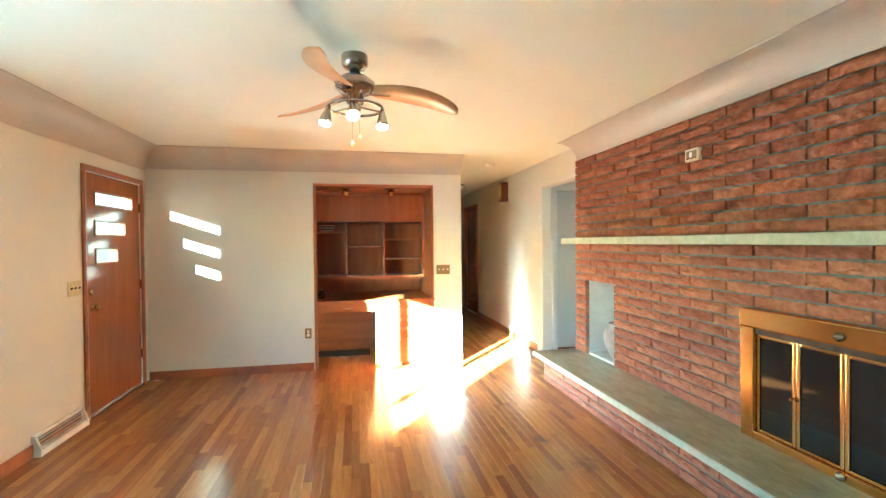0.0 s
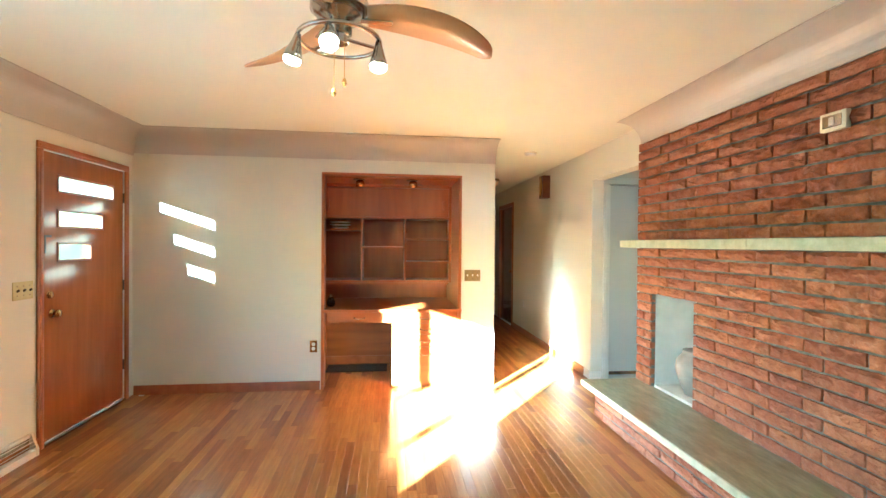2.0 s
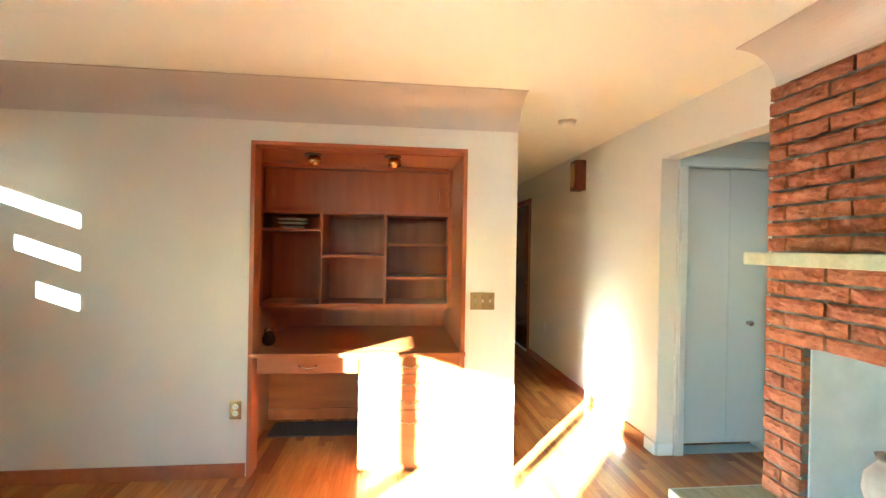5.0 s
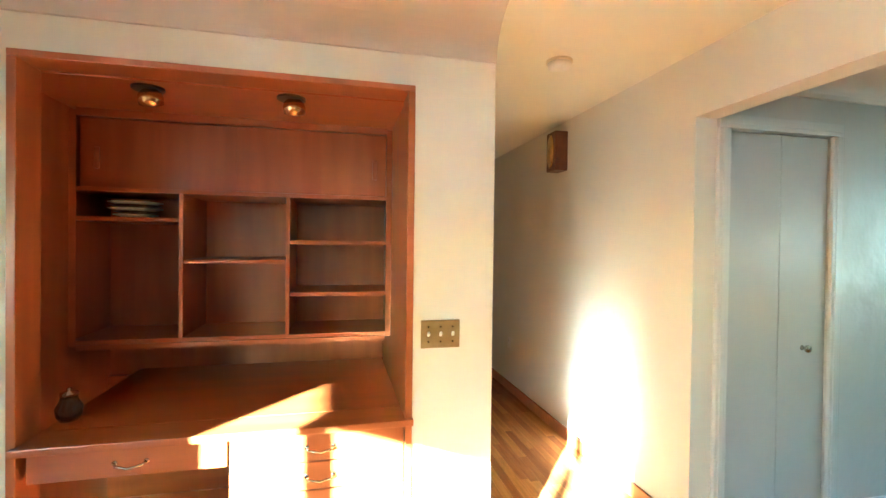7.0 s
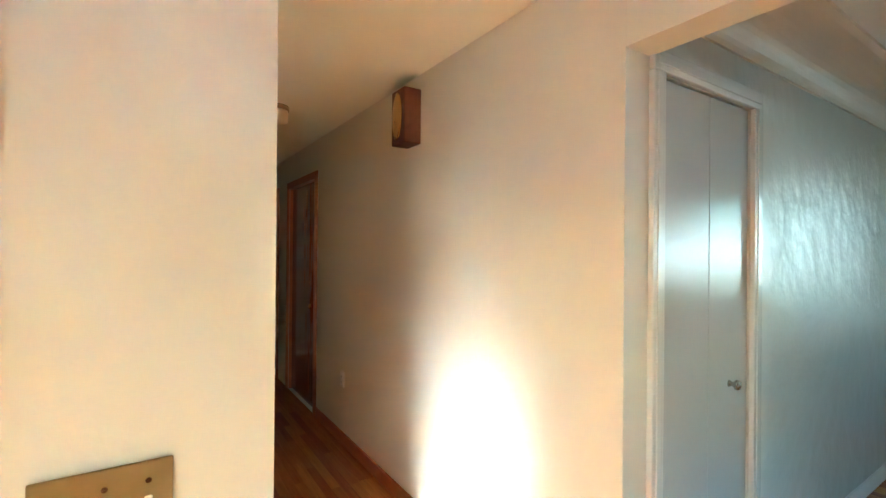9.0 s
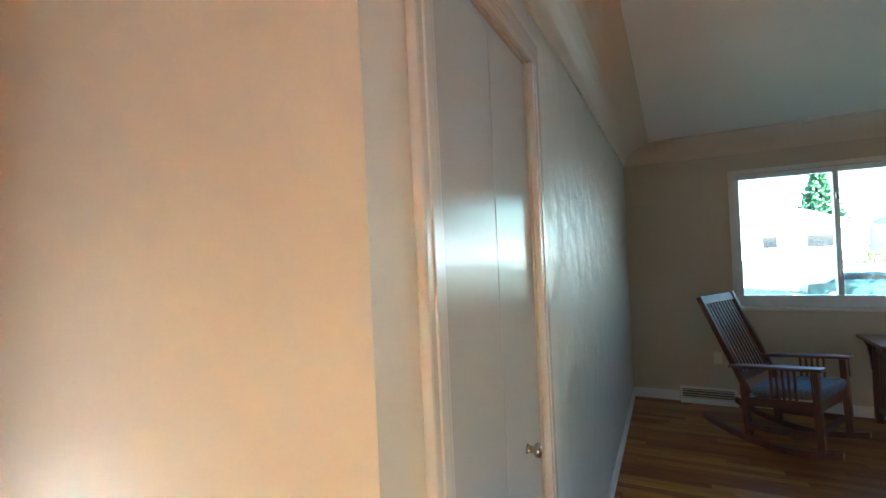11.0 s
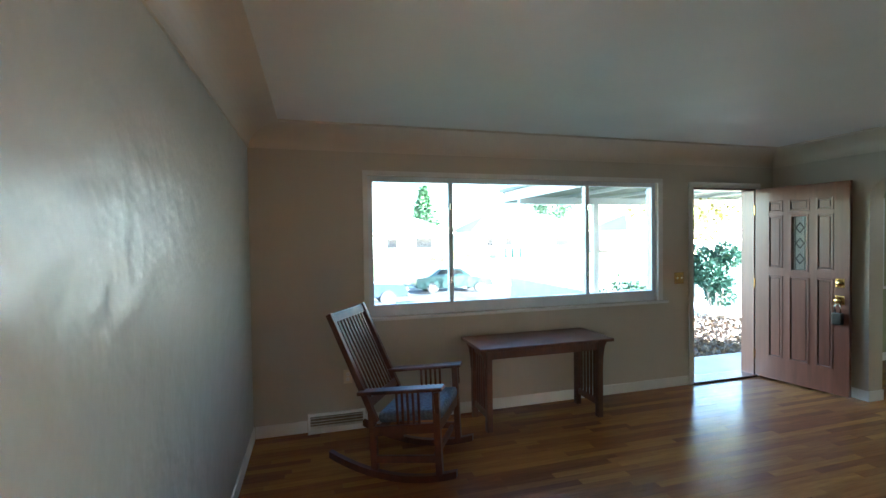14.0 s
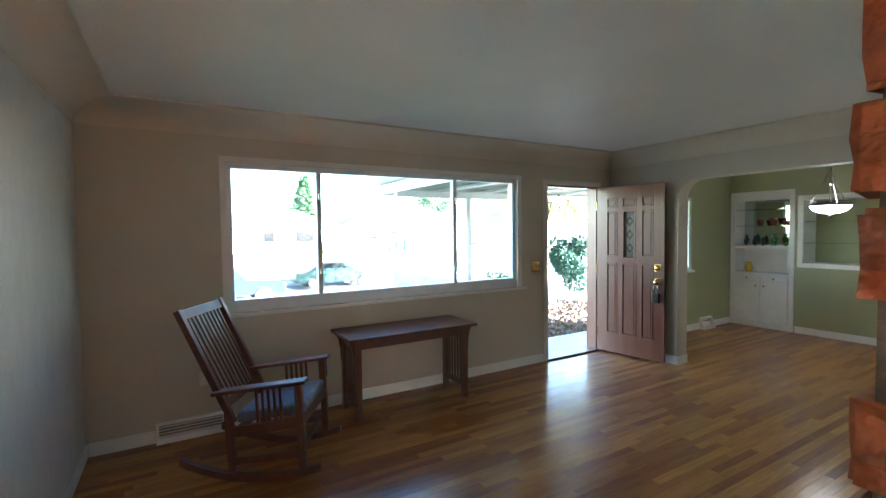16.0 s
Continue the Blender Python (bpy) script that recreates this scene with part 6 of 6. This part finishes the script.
for n in range(4):
    z, hgt = 0.001 + n * 0.064, 0.064
    for y, ln in course(z, BACK, 3.868, 0.305 if n % 2 else 0.15, []):
        m = Matrix.Translation((1.868 + rng.uniform(-0.004, 0.004), y, z + hgt / 2)) @ Matrix.Diagonal((1, ln, hgt - 0.0145, 1))
        bricks.append((m, rng.randrange(8), -y + 0.4))
    for a, c in ((1.875, 2.05), (2.06, 2.22)) if n % 2 else ((1.875, 2.14), (2.15, 2.22)):
        m = Matrix.Translation(((a + c) / 2, 3.872, z + hgt / 2)) @ pose(0, 0, 0, 0, 0, -90) @ Matrix.Diagonal((1, c - a - 0.004, hgt - 0.0145, 1))
        bricks.append((m, rng.randrange(8), -7))
bricks.sort(key=lambda r: r[2])
for m, v, _ in bricks[:300]:
    ob = new("brick", BMESH[v])
    ob.parent = wall_brick
    ob.matrix_basis = m
verts, faces = [], []
for m, v, _ in bricks[300:]:
    o = len(verts)
    verts += [tuple(m @ Vector(p)) for p in VAR[v][0]]
    faces += [tuple(i + o for i in f) for f in VAR[v][1]]
me = bpy.data.meshes.new("bricks")
me.from_pydata(verts, [], faces)
me.materials.append(M["brick"])
rest = tagged(new("bricks", me), "red rough-faced bricks of the chimney wall", kind="stuff")
rest.parent = wall_brick

# ---- floor planks ----
floor_ob = bpy.data.objects["floor"]
PWID = 0.0572
LENS = [0.35, 0.5, 0.65, 0.8, 0.95, 1.1]


def plank_data(ln):
    w, c = PWID / 2 - 0.0002, 0.0004
    v = [(-w, -ln / 2, -0.02), (w, -ln / 2, -0.02), (w, ln / 2, -0.02), (-w, ln / 2, -0.02), (-w, -ln / 2, -c), (w, -ln / 2, -c), (w, ln / 2, -c), (-w, ln / 2, -c), (-w + c, -ln / 2 + c, 0), (w - c, -ln / 2 + c, 0), (w - c, ln / 2 - c, 0), (-w + c, ln / 2 - c, 0)]
    f = [(8, 9, 10, 11)]
    for b0, b1 in ((0, 4), (4, 8)):
        for i in range(4):
            j = (i + 1) % 4
            f.append((b0 + i, b0 + j, b1 + j, b1 + i))
    return v, f


PD = [plank_data(l - 0.0008) for l in LENS]
PM = []
for vv, ff in PD:
    me = bpy.data.meshes.new("plank")
    me.from_pydata(vv, [], ff)
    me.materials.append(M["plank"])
    PM.append(me)
rng = random.Random(33)
verts, faces, singles = [], [], 0
x = LX + PWID / 2
while x < WX:
    y = -3.3 - rng.uniform(0, 0.8)
    while y < HALL_END:
        k = rng.randrange(6)
        yc = y + LENS[k] / 2
        y += LENS[k]
        shown = (LX < x < BX and BACK < yc < FY + 0.5) or (1.15 < x < 2.4 and yc > 4) or (-0.7 < x < 0.3 and 4 < yc < 6.2) or (x > 2.3 and 3.4 < yc < 5.3) or (x > BRICK_X1 - 0.1 and yc < 5.3)
        if not shown:
            continue
        dz = rng.uniform(-0.0004, 0.0)
        near = (-0.3 < x < 1.5 and 1.4 < yc < 4.6) or (4.4 < x < 5.9 and 1.2 < yc < 3.4)
        if near and singles < 300:
            ob = new("plank", PM[k])
            ob.parent = floor_ob
            ob.location = (x, yc, dz)
            singles += 1
        else:
            o = len(verts)
            verts += [(px + x, py + yc, pz + dz) for px, py, pz in PD[k][0]]
            faces += [tuple(i + o for i in f) for f in PD[k][1]]
    x += PWID
me = bpy.data.meshes.new("planks")
me.from_pydata(verts, [], faces)
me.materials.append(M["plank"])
rest = tagged(new("planks", me), "narrow varnished oak strip flooring in mixed browns", kind="stuff")
rest.parent = floor_ob
